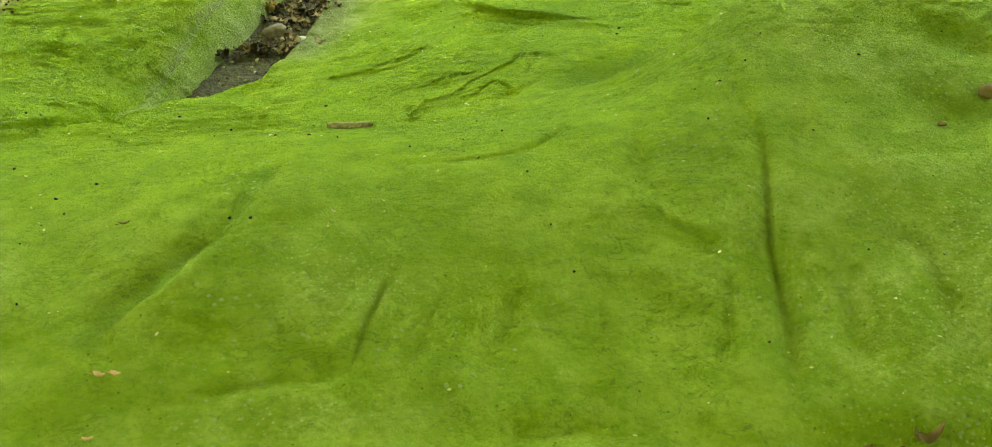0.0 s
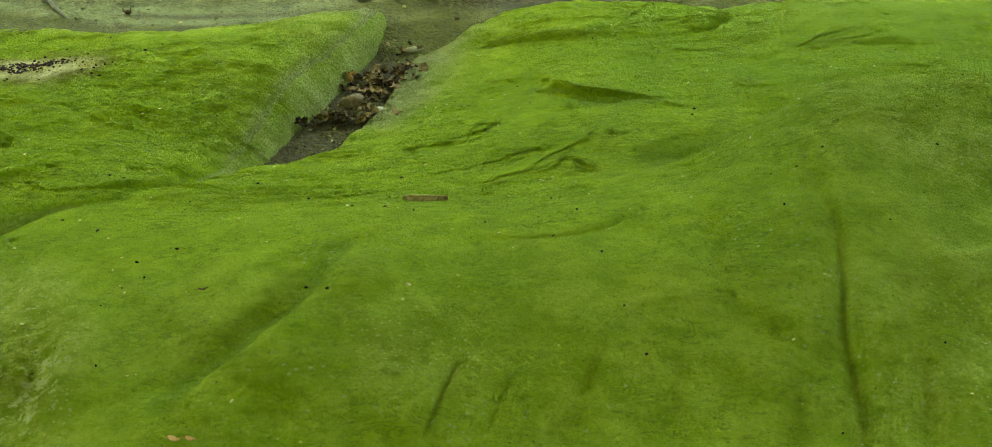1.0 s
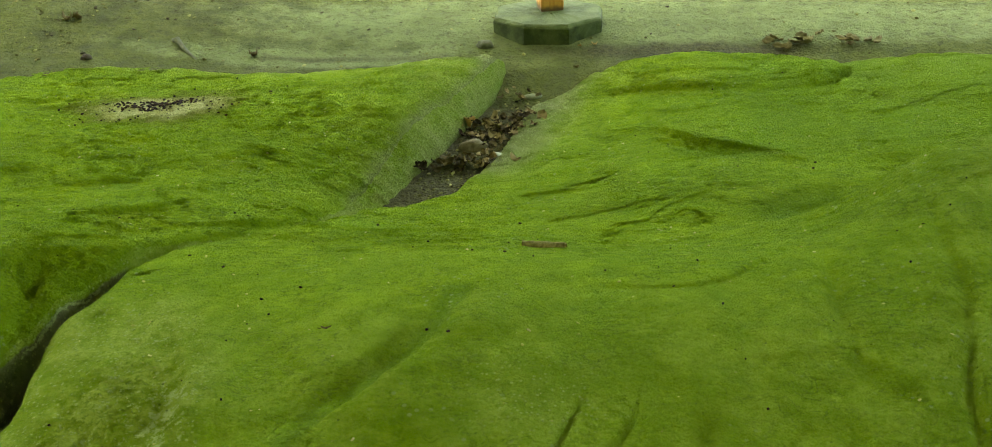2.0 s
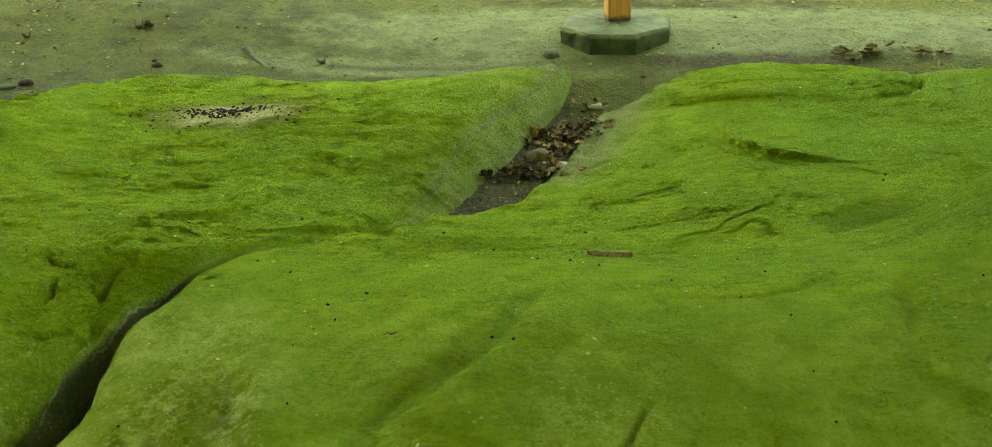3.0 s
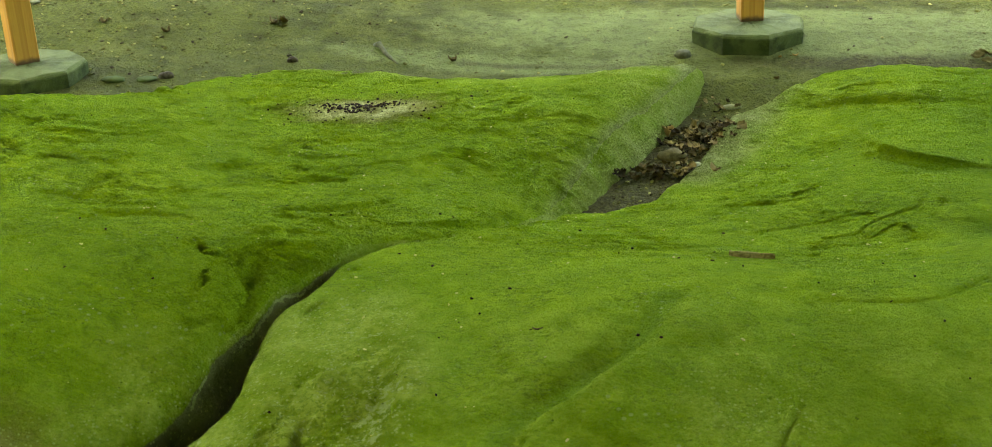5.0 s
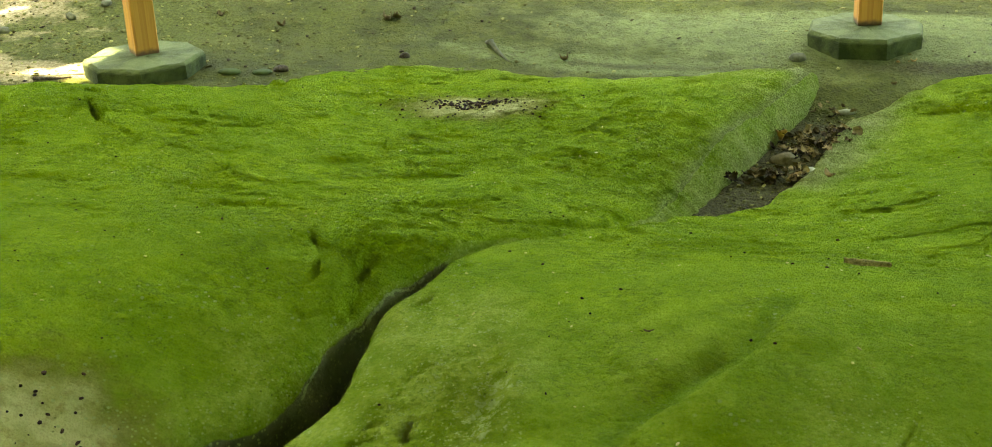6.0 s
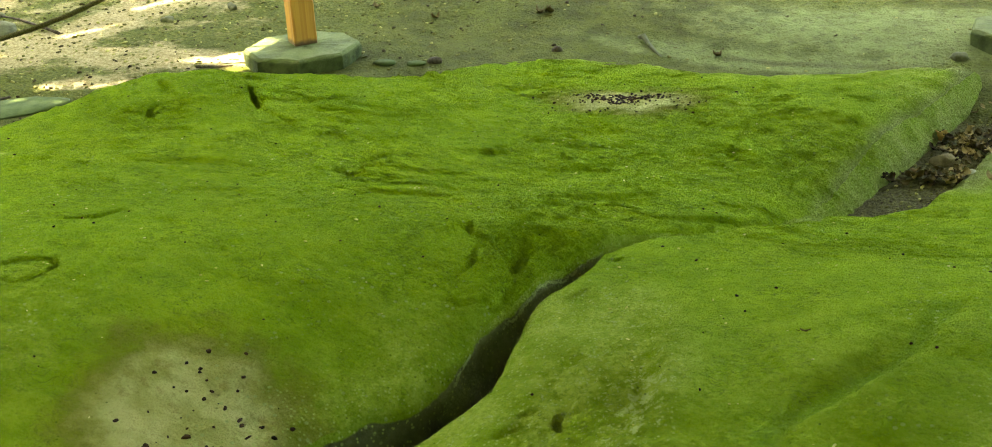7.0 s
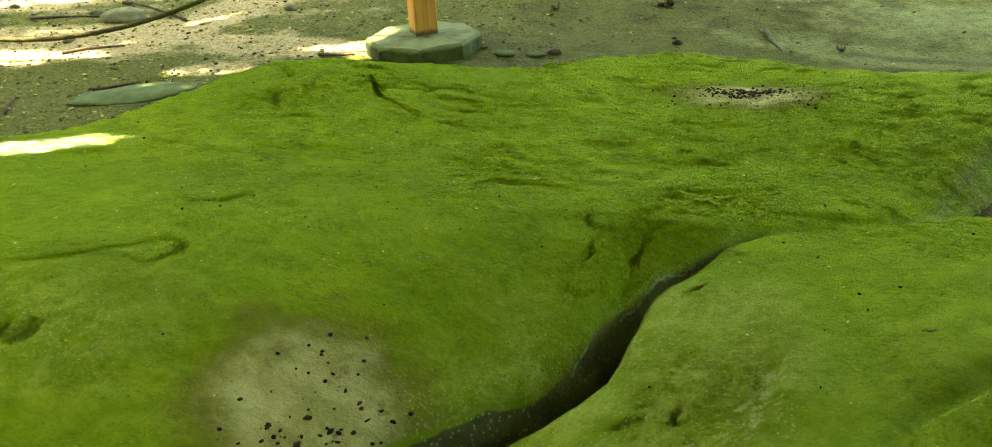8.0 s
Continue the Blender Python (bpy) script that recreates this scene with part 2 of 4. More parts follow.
def groove(x, y, pts, depth, width):
    """A furrow along a polyline that runs out at both ends."""
    d, s = segdist(x, y, pts)
    return -depth * np.exp(-((d / width) ** 2)) * np.sin(np.pi * np.clip(s * 0.94 + 0.03, 0, 1)) ** 0.5


def blob(x, y, cx, cy, rx, ry, turn=0.0):
    c, s = math.cos(turn), math.sin(turn)
    u, v = (x - cx) * c + (y - cy) * s, (y - cy) * c - (x - cx) * s
    return np.exp(-((u / rx) ** 2) - (v / ry) ** 2)


LEFT_NET = [
    [427, 347, 265, 178, 90, 15, -64, -190, -336],
    [343, 301, 266, 241, 206, 160, 0, -184, -321],
    [262, 255, 259, 291, 338, 276, -34, -170, -287],
    [176, 209, 238, 260, 323, 297, 139, -22, -259],
    [82, 147, 197, 214, 213, 286, 347, -13, -281],
    [17, 80, 115, 136, 131, 59, 84, 122, -322],
    [-63, 76, 252, 173, 127, 56, 26, -31, -453],
    [-100, 29, 126, 80, 65, 30, 109, 87, -219],
    [-128, -55, -5, 23, 6, -35, -8, 33, -101],
    [-167, -120, -76, -31, -19, -39, -93, -70, -45],
    [-213, -175, -131, -86, -60, -70, -110, -96, -17],
]
RIGHT_NET = [
    [-243, -178, -140, -122, -98, -90, -57, -9],
    [-174, -44, 98, 142, 114, 75, 75, 103],
    [-78, 17, 221, 236, 189, 177, 182, 199],
    [87, 161, 228, 325, 316, 306, 260, 242],
    [205, 177, 172, 246, 219, 347, 272, 234],
    [264, 111, 61, 26, 2, 182, 228, 199],
    [354, 102, -179, -27, 45, 100, 126, 104],
    [412, 197, -51, -154, 28, -15, 51, 50],
    [408, 249, 59, -158, 20, -9, 83, 46],
    [340, 164, -11, -63, 42, -9, 22, -14],
    [243, 66, -80, -152, -148, -151, -133, -102],
]


def eased(f, y):
    """A line of straight runs with its corners rounded."""
    return (f(y - 0.045) + 2 * f(y - 0.02) + 2 * f(y + 0.02) + f(y + 0.045)) / 6


def left_lip(y):
    return eased(lambda q: np.interp(q, [1.2, 2.02, 2.155, 2.225, 2.324, 2.43, 2.51, 2.61, 2.678, 2.739, 2.826, 2.91, 3.009, 3.09, 3.2, 3.34, 3.53, 3.72, 3.9, 4.47, 4.98, 5.38, 5.8],
                                        [-1.93, -1.69, -1.624, -1.572, -1.532, -1.518, -1.52, -1.506, -1.5, -1.475, -1.451, -1.424, -1.392, -1.37, -1.298, -1.212, -1.137, -1.084, -1.045, -0.955, -0.834, -0.735, -0.70]), y)


def right_lip(y):
    return eased(lambda q: np.interp(q, [1.2, 1.8, 2.095, 2.177, 2.245, 2.33, 2.44, 2.58, 2.68, 2.72, 2.8, 2.95, 3.08, 3.2, 3.35, 3.53, 3.72, 3.89, 4.2, 5.0, 5.8],
                                        [-1.82, -1.66, -1.552, -1.467, -1.426, -1.405, -1.418, -1.43, -1.425, -1.408, -1.358, -1.362, -1.358, -1.286, -1.196, -1.125, -1.07, -1.0, -0.93, -0.8, -0.7]), y)


def left_far(x):
    """Where the left rock ends against the ground behind it."""
    return np.interp(x, [-4.8, -4.4, -4.17, -4.0, -3.88, -3.81, -3.66, -3.43, -3.24, -3.06, -2.8, -2.71, -2.57, -2.34, -2.09, -1.82, -1.55, -1.17, -0.6],
                     [2.3, 2.9, 3.2, 3.42, 3.7, 3.95, 4.2, 4.3, 4.35, 4.5, 4.7, 4.9, 5.18, 5.33, 5.38, 5.33, 5.34, 5.40, 5.5])


def right_far(x):
    return np.interp(x, [-1.2, -0.52, -0.42, -0.355, -0.237, 0.0, 0.24, 0.43, 0.61, 0.75, 0.9, 1.2, 1.6, 2.2],
                     [5.0, 5.1, 5.24, 5.36, 5.5, 5.6, 5.62, 5.55, 5.42, 5.48, 5.54, 5.62, 5.7, 5.75])


def weathering(x, y):
    """Layering and pits that all the sandstone shows."""
    wx, wy = x + 0.06 * fbm(x * 2, y * 2), y + 0.06 * fbm(x * 2 + 50, y * 2)
    layers = fbm(wx * 2.2, wy * 7.0, 4, 0.55)
    rough = fbm(x * 14, y * 14, 3)
    return 0.0045 * layers + 0.0016 * rough


def strata(z, x, y, amount):
    """Beds of the stone, worn into low steps along their outcrop."""
    q = z / 0.016 + 1.2 * fbm(x * 1.5 + 31, y * 1.5, 4)
    f = q - np.floor(q)
    return amount * (sm(0.55, 0.95, f) - f) * sm(-0.3, 0.5, fbm(x * 1.9, y * 1.9 + 70, 3) + 0.1)


def ledge(x, y, pts, height, width, reach):
    """A broken edge along a polyline: the ground to its left, seen along it, stands higher."""
    best, sign, along = np.full(np.shape(x), 9.0), np.zeros(np.shape(x)), np.zeros(np.shape(x))
    n = len(pts) - 1
    for k in range(n):
        (ax, ay), (bx, by) = pts[k], pts[k + 1]
        dx, dy = bx - ax, by - ay
        t = np.clip(((x - ax) * dx + (y - ay) * dy) / (dx * dx + dy * dy), 0, 1)
        d = np.hypot(x - ax - t * dx, y - ay - t * dy)
        near = d < best
        sign = np.where(near, np.sign(dx * (y - ay) - dy * (x - ax)), sign)
        along = np.where(near, (k + t) / n, along)
        best = np.minimum(best, d)
    ends = np.sin(np.pi * np.clip(along * 0.9 + 0.05, 0, 1)) ** 0.7
    s = best * sign
    return height * ends * np.tanh(s / width) * np.exp(-np.abs(s) / reach)


def plate(x, y, pts, height, width, reach):
    """A slab of the bedding that stands proud to the left of a broken edge and sinks back into the rock behind it."""
    d, along = segdist(x, y, pts)
    side = np.where(ledge(x, y, pts, 1.0, 1e-4, 1e6) >= 0, d, -d)
    ends = np.sin(np.pi * np.clip(along * 0.96 + 0.02, 0, 1)) ** 0.5
    return height * ends * sm(-width, width, side) * np.exp(-np.maximum(side, 0) / reach)


def scratches(x, y, n, seed, box, turn, depth):
    """Short broken furrows, strewn over the stone."""
    rnd = random.Random(seed)
    z = 0 * x
    for _ in range(n):
        cx, cy = rnd.uniform(box[0], box[1]), rnd.uniform(box[2], box[3])
        a, l = turn + rnd.gauss(0, 0.45), rnd.uniform(0.01, 0.06)
        pts = [(cx - l * math.cos(a), cy - l * math.sin(a)), (cx, cy + rnd.uniform(-0.01, 0.01)), (cx + l * math.cos(a), cy + l * math.sin(a))]
        rows = np.nonzero(np.abs(y[:, 0] - cy) < 0.16)[0]
        if len(rows) == 0:
            continue
        r = slice(rows[0], rows[-1] + 1)
        if rnd.random() < 0.35:
            z[r] += groove(x[r], y[r], pts, rnd.uniform(0.4, 1.0) * depth, rnd.uniform(0.003, 0.006))
        else:
            z[r] += ledge(x[r], y[r], pts, rnd.uniform(0.4, 1.0) * depth, 0.003, 0.03)
    return z


def creases(x, y, fx, fy, turn, seed, width, depth, step, much=0.2):
    """Winding broken cracks and small scarps, which come and go over the stone."""
    c, s = math.cos(turn), math.sin(turn)
    u, v = x * c + y * s, y * c - x * s
    u, v = u + 0.07 * fbm(u * 3 + seed, v * 3, 3), v + 0.05 * fbm(u * 3, v * 3 + seed, 3)
    n = fbm(u * fx + seed, v * fy, 2, 0.4)
    m = sm(0.35 - much, 0.75 - much, fbm(x * 2.7 + seed * 3, y * 2.7, 3))
    return m * (-depth * np.exp(-((n / width) ** 2)) + step * np.tanh(n / (width * 1.3)) * np.exp(-np.abs(n) / (width * 7)))


def furrows(x, y, rows):
    z = 0 * x
    for pts, depth, width in rows:
        z = z + groove(x, y, pts, depth, width)
    return z


def warped(x, y):
    """Places pushed about, so that edges run unevenly."""
    return x + 0.006 * fbm(x * 14 + 5, y * 14, 4, 0.65), y + 0.006 * fbm(x * 14, y * 14 + 25, 4, 0.65)


def left_features(x, y):
    x0, y0 = x, y
    x, y = warped(x, y)
    z = 0.012 * blob(x, y, -1.6, 2.75, 0.05, 0.12)
    z = z + furrows(x, y, [
        ([(-2.72, 2.53), (-2.668, 2.544), (-2.631, 2.569), (-2.607, 2.636), (-2.6, 2.7)], 0.053, 0.0085),
        ([(-3.448, 3.154), (-3.358, 3.17), (-3.236, 3.16)], 0.029, 0.0076),
        ([(-3.25, 3.155), (-3.158, 3.135), (-3.069, 3.125)], 0.058, 0.0094),
        ([(-3.296, 3.66), (-3.357, 3.72), (-3.35, 3.752), (-3.291, 3.79)], 0.053, 0.0094),
        ([(-3.19, 3.55), (-3.149, 3.59), (-3.07, 3.598)], 0.058, 0.0119),
        ([(-3.515, 4.0), (-3.423, 3.94), (-3.4, 3.89)], 0.049, 0.0094),
        ([(-3.154, 4.055), (-3.077, 3.972), (-2.985, 3.87)], 0.044, 0.0094),
        ([(-2.985, 3.863), (-2.838, 3.8), (-2.734, 3.72)], 0.019, 0.0094),
        ([(-2.884, 3.98), (-2.865, 4.05)], 0.044, 0.0119),
        ([(-3.004, 4.066), (-2.997, 4.122)], 0.029, 0.0103),
        ([(-2.64, 3.946), (-2.571, 3.991), (-2.508, 4.045)], 0.029, 0.0094),
        ([(-2.679, 3.741), (-2.632, 3.757), (-2.504, 3.69)], 0.027, 0.0085),
        ([(-2.39, 3.55), (-2.352, 3.63)], 0.034, 0.0119),
        ([(-2.09, 3.085), (-1.997, 3.09), (-1.922, 3.065), (-1.815, 3.025)], 0.029, 0.0170),
        ([(-2.61, 2.7), (-2.61, 2.95), (-2.46, 2.95), (-2.25, 2.87)], 0.012, 0.0136),
        ([(-1.691, 2.865), (-1.675, 2.835), (-1.655, 2.823), (-1.60, 2.81)], 0.034, 0.0063),
        ([(-1.605, 2.775), (-1.621, 2.755), (-1.618, 2.725), (-1.601, 2.697), (-1.617, 2.65)], 0.019, 0.0063),
        ([(-1.612, 2.555), (-1.568, 2.567), (-1.54, 2.599), (-1.517, 2.631)], 0.034, 0.0063),
        ([(-2.878, 2.024), (-2.777, 2.053), (-2.698, 2.102), (-2.611, 2.186), (-2.572, 2.234)], 0.022, 0.0068),
        ([(-2.572, 2.234), (-2.508, 2.255), (-2.465, 2.232), (-2.46, 2.176), (-2.491, 2.122), (-2.572, 2.133)], 0.019, 0.0068),
        ([(-2.6, 1.74), (-2.632, 1.824)], 0.022, 0.0094),
        ([(-2.56, 1.742), (-2.575, 1.84)], 0.022, 0.0094),
        ([(-2.53, 1.75), (-2.55, 1.85)], 0.016, 0.0085),
        ([(-1.424, 4.106), (-1.358, 4.163), (-1.282, 4.148)], 0.012, 0.0094),
        ([(-1.297, 4.441), (-1.218, 4.464)], 0.009, 0.0085),
        ([(-1.166, 4.207), (-1.069, 4.264)], 0.014, 0.0119),
    ])
    for pts, h in (([(-2.09, 3.096), (-1.983, 3.086), (-1.807, 3.009)], 0.02), ([(-1.62, 3.3), (-1.545, 3.45), (-1.455, 3.602)], 0.018),
                   ([(-2.5, 3.4), (-2.3, 3.36), (-2.15, 3.4)], 0.01), ([(-1.95, 3.72), (-1.8, 3.78), (-1.68, 3.9)], 0.01),
                   ([(-3.0, 3.2), (-2.8, 3.3), (-2.55, 3.3)], 0.008), ([(-1.35, 3.32), (-1.2, 3.48), (-1.12, 3.6)], 0.015)):
        z = z + ledge(x, y, pts, h * 0.8, 0.006, 0.07)
    for cx, cy, r in ((-2.355, 3.562, 0.055), (-1.98, 3.768, 0.06), (-1.75, 3.95, 0.05)):
        d = np.hypot(x - cx, (y - cy) * 0.8)
        z = z - 0.008 * np.exp(-(((d - r) / 0.018) ** 2)) * (0.6 + 0.4 * fbm(x * 20, y * 20, 2))
    x, y = x0, y0
    broken = sm(2.6, 3.2, y)
    z = z + broken * (creases(x, y, 8.0, 22.0, 0.3, 63.0, 0.055, 0.009, 0.0045, 0.2) + creases(x, y, 9.0, 20.0, -0.1, 73.0, 0.05, 0.009, 0.0045, 0.15))
    z = z + scratches(x, y, 320, 11, (-3.7, -0.9, 2.9, 5.2), 0.35, 0.0065) * sm(5.3, 5.0, y)
    z = z + broken * (creases(x, y, 2.0, 6.0, 0.3, 3.0, 0.035, 0.006, 0.003, 0.05) + creases(x, y, 3.5, 8.0, 0.5, 13.0, 0.04, 0.005, 0.002, 0.0)) + creases(x, y, 2.5, 4.0, 0.9, 23.0, 0.04, 0.004, 0.002, 0.05)
    z = z + scratches(x, y, 30, 12, (-3.4, -1.6, 1.6, 2.9), 0.5, 0.006)
    return z + broken * 0.005 * fbm(x * 9, y * 16, 4, 0.62) + 0.0025 * fbm(x * 13, y * 15, 4, 0.6)


def right_features(x, y):
    x0, y0 = x, y
    x, y = warped(x, y)
    z = furrows(x, y, [
        ([(0.559, 3.062), (0.556, 2.795), (0.561, 2.632), (0.543, 2.466), (0.522, 2.326), (0.523, 2.221), (0.513, 2.108), (0.505, 1.987), (0.487, 1.8)], 0.017, 0.017),
        ([(0.659, 2.507), (0.659, 2.307), (0.645, 2.167), (0.634, 2.043), (0.617, 1.924)], 0.0116, 0.0209),
        ([(0.78, 2.42), (0.832, 2.304), (0.817, 2.163), (0.792, 2.037)], 0.0139, 0.0228),
        ([(-0.189, 2.275), (-0.216, 2.197), (-0.24, 2.113), (-0.258, 2.031)], 0.0109, 0.0076),
        ([(-0.095, 2.281), (-0.112, 2.194), (-0.139, 2.084), (-0.164, 1.983)], 0.0076, 0.0085),
        ([(0.053, 2.28), (0.026, 2.18), (-0.006, 2.041)], 0.0109, 0.0152),
        ([(0.21, 2.316), (0.188, 2.193), (0.171, 2.054)], 0.0109, 0.0171),
        ([(0.427, 2.241), (0.407, 2.112), (0.393, 1.99)], 0.0126, 0.0190),
        ([(0.305, 2.9), (0.31, 2.7), (0.3, 2.5)], 0.0182, 0.0209),
        ([(-0.392, 2.234), (-0.335, 2.187), (-0.292, 2.146)], 0.0054, 0.0095),
        ([(-0.587, 1.948), (-0.494, 1.966), (-0.39, 1.987), (-0.239, 1.992)], 0.006, 0.014),
        ([(0.005, 1.863), (0.088, 1.874), (0.182, 1.871)], 0.0151, 0.0238),
        ([(-0.191, 2.749), (-0.087, 2.725), (0.029, 2.736), (0.13, 2.848), (0.225, 2.983)], 0.0112, 0.0114),
        ([(0.543, 4.376), (0.649, 4.313)], 0.021, 0.0123),
        ([(-0.455, 4.583), (-0.586, 4.431)], 0.012, 0.0095),
        ([(-0.38, 4.52), (-0.62, 4.22), (-0.72, 4.13)], 0.006, 0.0095),
        ([(0.043, 5.004), (-0.192, 5.089), (-0.287, 5.083)], 0.018, 0.0152),
        ([(-1.159, 2.201), (-1.169, 2.165), (-1.151, 2.129)], 0.033, 0.0066),
        ([(-1.25, 2.174), (-1.226, 2.208)], 0.024, 0.0066),
        ([(-1.28, 2.12), (-1.225, 2.155)], 0.024, 0.0076),
        ([(-1.335, 2.92), (-1.3, 2.95)], 0.024, 0.0057),
        ([(-1.345, 2.69), (-1.325, 2.73)], 0.024, 0.0057),
        ([(-1.07, 2.2), (-1.03, 2.24), (-1.035, 2.29)], 0.011, 0.0076),
    ])
    z = z + ledge(x, y, [(-1.05, 2.44), (-1.017, 2.378), (-0.991, 2.308), (-0.976, 2.201), (-0.994, 2.139), (-1.024, 2.097)], 0.014, 0.009, 0.1)
    # the curved ridge, the broken hook, the far lobe
    z = z + ledge(x, y, [(-0.682, 2.14), (-0.677, 2.195), (-0.601, 2.296), (-0.543, 2.387), (-0.499, 2.514), (-0.47, 2.66)][::-1], 0.022, 0.025, 0.12)
    z = z + groove(x, y, [(-0.49, 2.72), (-0.54, 2.5), (-0.61, 2.37), (-0.69, 2.26), (-0.76, 2.16)], 0.02, 0.05)
    z = z + ledge(x, y, [(-0.56, 2.04), (-0.61, 2.07), (-0.682, 2.14)], 0.008, 0.015, 0.08)
    rx, ry = x + 0.014 * fbm(x * 9, y * 9 + 7, 4, 0.6), y + 0.014 * fbm(x * 9 + 9, y * 9, 4, 0.6)
    z = z + plate(rx, ry, [(-0.08, 4.62), (-0.03, 4.5), (0.0, 4.43), (0.04, 4.36), (0.1, 4.29), (0.17, 4.25), (0.24, 4.25)], 0.028, 0.006, 0.22)
    z = z + groove(rx, ry, [(-0.09, 4.5), (-0.03, 4.39), (0.04, 4.29), (0.1, 4.24), (0.16, 4.21)], 0.016, 0.011)
    z = z + plate(rx, ry, [(-0.42, 5.1), (-0.3, 5.13), (-0.1, 5.06), (0.06, 5.02), (0.3, 5.0), (0.44, 5.03), (0.545, 5.08), (0.6, 5.18), (0.615, 5.3), (0.58, 5.5)], 0.022, 0.045, 0.45)
    z = z + groove(rx, ry, [(0.5, 5.03), (0.56, 5.06), (0.61, 5.14), (0.63, 5.24), (0.62, 5.34)], 0.03, 0.01) + 0.012 * blob(rx, ry, 0.52, 5.2, 0.1, 0.12)
    # the dome, whose crest hides the trough behind it
    back = y - np.interp(x, [0.4, 0.7, 1.0, 1.6], [3.3, 3.45, 3.52, 3.5])
    dome = np.exp(-((back / np.where(back < 0, 0.5, 0.34)) ** 2))
    z = z + 0.15 * dome * sm(0.28, 0.74, x) * (1 - 0.4 * sm(1.1, 1.5, x))
    z = z + ledge(x, y, [(1.5, 2.75), (1.2, 2.72), (0.95, 2.66), (0.72, 2.6)], 0.01, 0.02, 0.12)
    z = z - 0.075 * blob(x, y, 0.42, 3.76, 0.3, 0.13, 0.55) - 0.06 * blob(x, y, 0.8, 4.1, 0.4, 0.15, 0.2) - 0.01 * blob(x, y, 0.487, 3.025, 0.02, 0.03)
    z = z - 0.05 * blob(x, y, 1.15, 3.2, 0.13, 0.12) - 0.035 * blob(x, y, 1.03, 2.88, 0.13, 0.12) - 0.05 * blob(x, y, 0.66, 1.83, 0.16, 0.05)
    x, y = x0, y0
    z = z + sm(2.9, 3.5, y) * (creases(x, y, 7.0, 24.0, 0.1, 83.0, 0.06, 0.008, 0.004, 0.25) + creases(x, y, 8.0, 20.0, 0.5, 93.0, 0.055, 0.008, 0.004, 0.2))
    flank = blob(x, y, -1.12, 2.3, 0.16, 0.22)
    z = z + flank * (0.008 * fbm(x * 22, y * 22, 5, 0.7) + creases(x, y, 9.0, 9.0, 0.4, 103.0, 0.05, 0.006, 0.003, 0.15))
    z = z + scratches(x, y, 260, 21, (-0.9, 1.6, 3.0, 5.5), 0.25, 0.004) + sm(3.0, 3.6, y) * (creases(x, y, 2.0, 6.0, 0.1, 33.0, 0.06, 0.006, 0.004) + creases(x, y, 3.0, 9.0, 0.2, 43.0, 0.09, 0.004, 0.003))
    z = z + scratches(x, y, 40, 22, (-1.1, 0.9, 2.0, 3.2), 0.3, 0.003)
    front = sm(3.1, 2.6, y)
    z = z + front * (0.009 * fbm(x * 7, y * 2.6, 4, 0.55) + 0.003 * fbm(x * 14, y * 12, 3) + creases(x, y, 5.0, 1.6, 0.1, 53.0, 0.08, 0.004, 0.003, 0.1))
    return z + 0.005 * fbm(x * 5, y * 11, 4, 0.6) * sm(2.8, 3.4, y)


def left_masks(x, y):
    e = left_lip(y) - x
    bare = 0.6 * np.exp(-e / 0.07) * sm(3.7, 4.1, y) + 0.5 * sm(5.2, 5.4, y) * sm(-2.2, -1.4, x)
    thin = 0.9 * np.exp(-((e / 0.2) ** 2)) * sm(2.75, 2.3, y) + 0.75 * blob(x, y, -2.45, 1.83, 0.35, 0.3) + 0.7 * np.exp(-e / 0.12) * sm(3.7, 4.1, y) + 0.8 * np.exp(-e / 0.25) * sm(4.7, 5.1, y) + sm(5.1, 5.3, y) * 0.8
    ash = 0.92 * blob(x, y, -1.86, 4.6, 0.3, 0.22) + 1.05 * blob(x, y, -1.87, 1.9, 0.23, 0.26, 0.5)
    # shade painted along the lip, in the throat and across the slab
    shade_tone = 0.3 * blob(x, y, -1.62, 2.1, 0.08, 0.3, -0.4) + 0.5 * blob(x, y, -2.1, 2.0, 0.07, 0.2) + 0.15 * blob(x, y, -1.46, 2.9, 0.12, 0.08) + 0.35 * sm(2.3, 2.7, y) * sm(3.2, 2.8, y)
    # painted sun glare, laid under the first of the crown's gaps
    sun_patch = blob(x, y, -3.9, 2.96, 0.45, 0.19, 0.55)
    return {"bare": bare, "thin": np.clip(thin, 0, 1), "ash": ash, "crust": 0 * x, "shade_tone": np.clip(shade_tone, 0, 1), "sun_patch": sun_patch, "comb": sm(2.3, 3.1, y) + 0 * x}


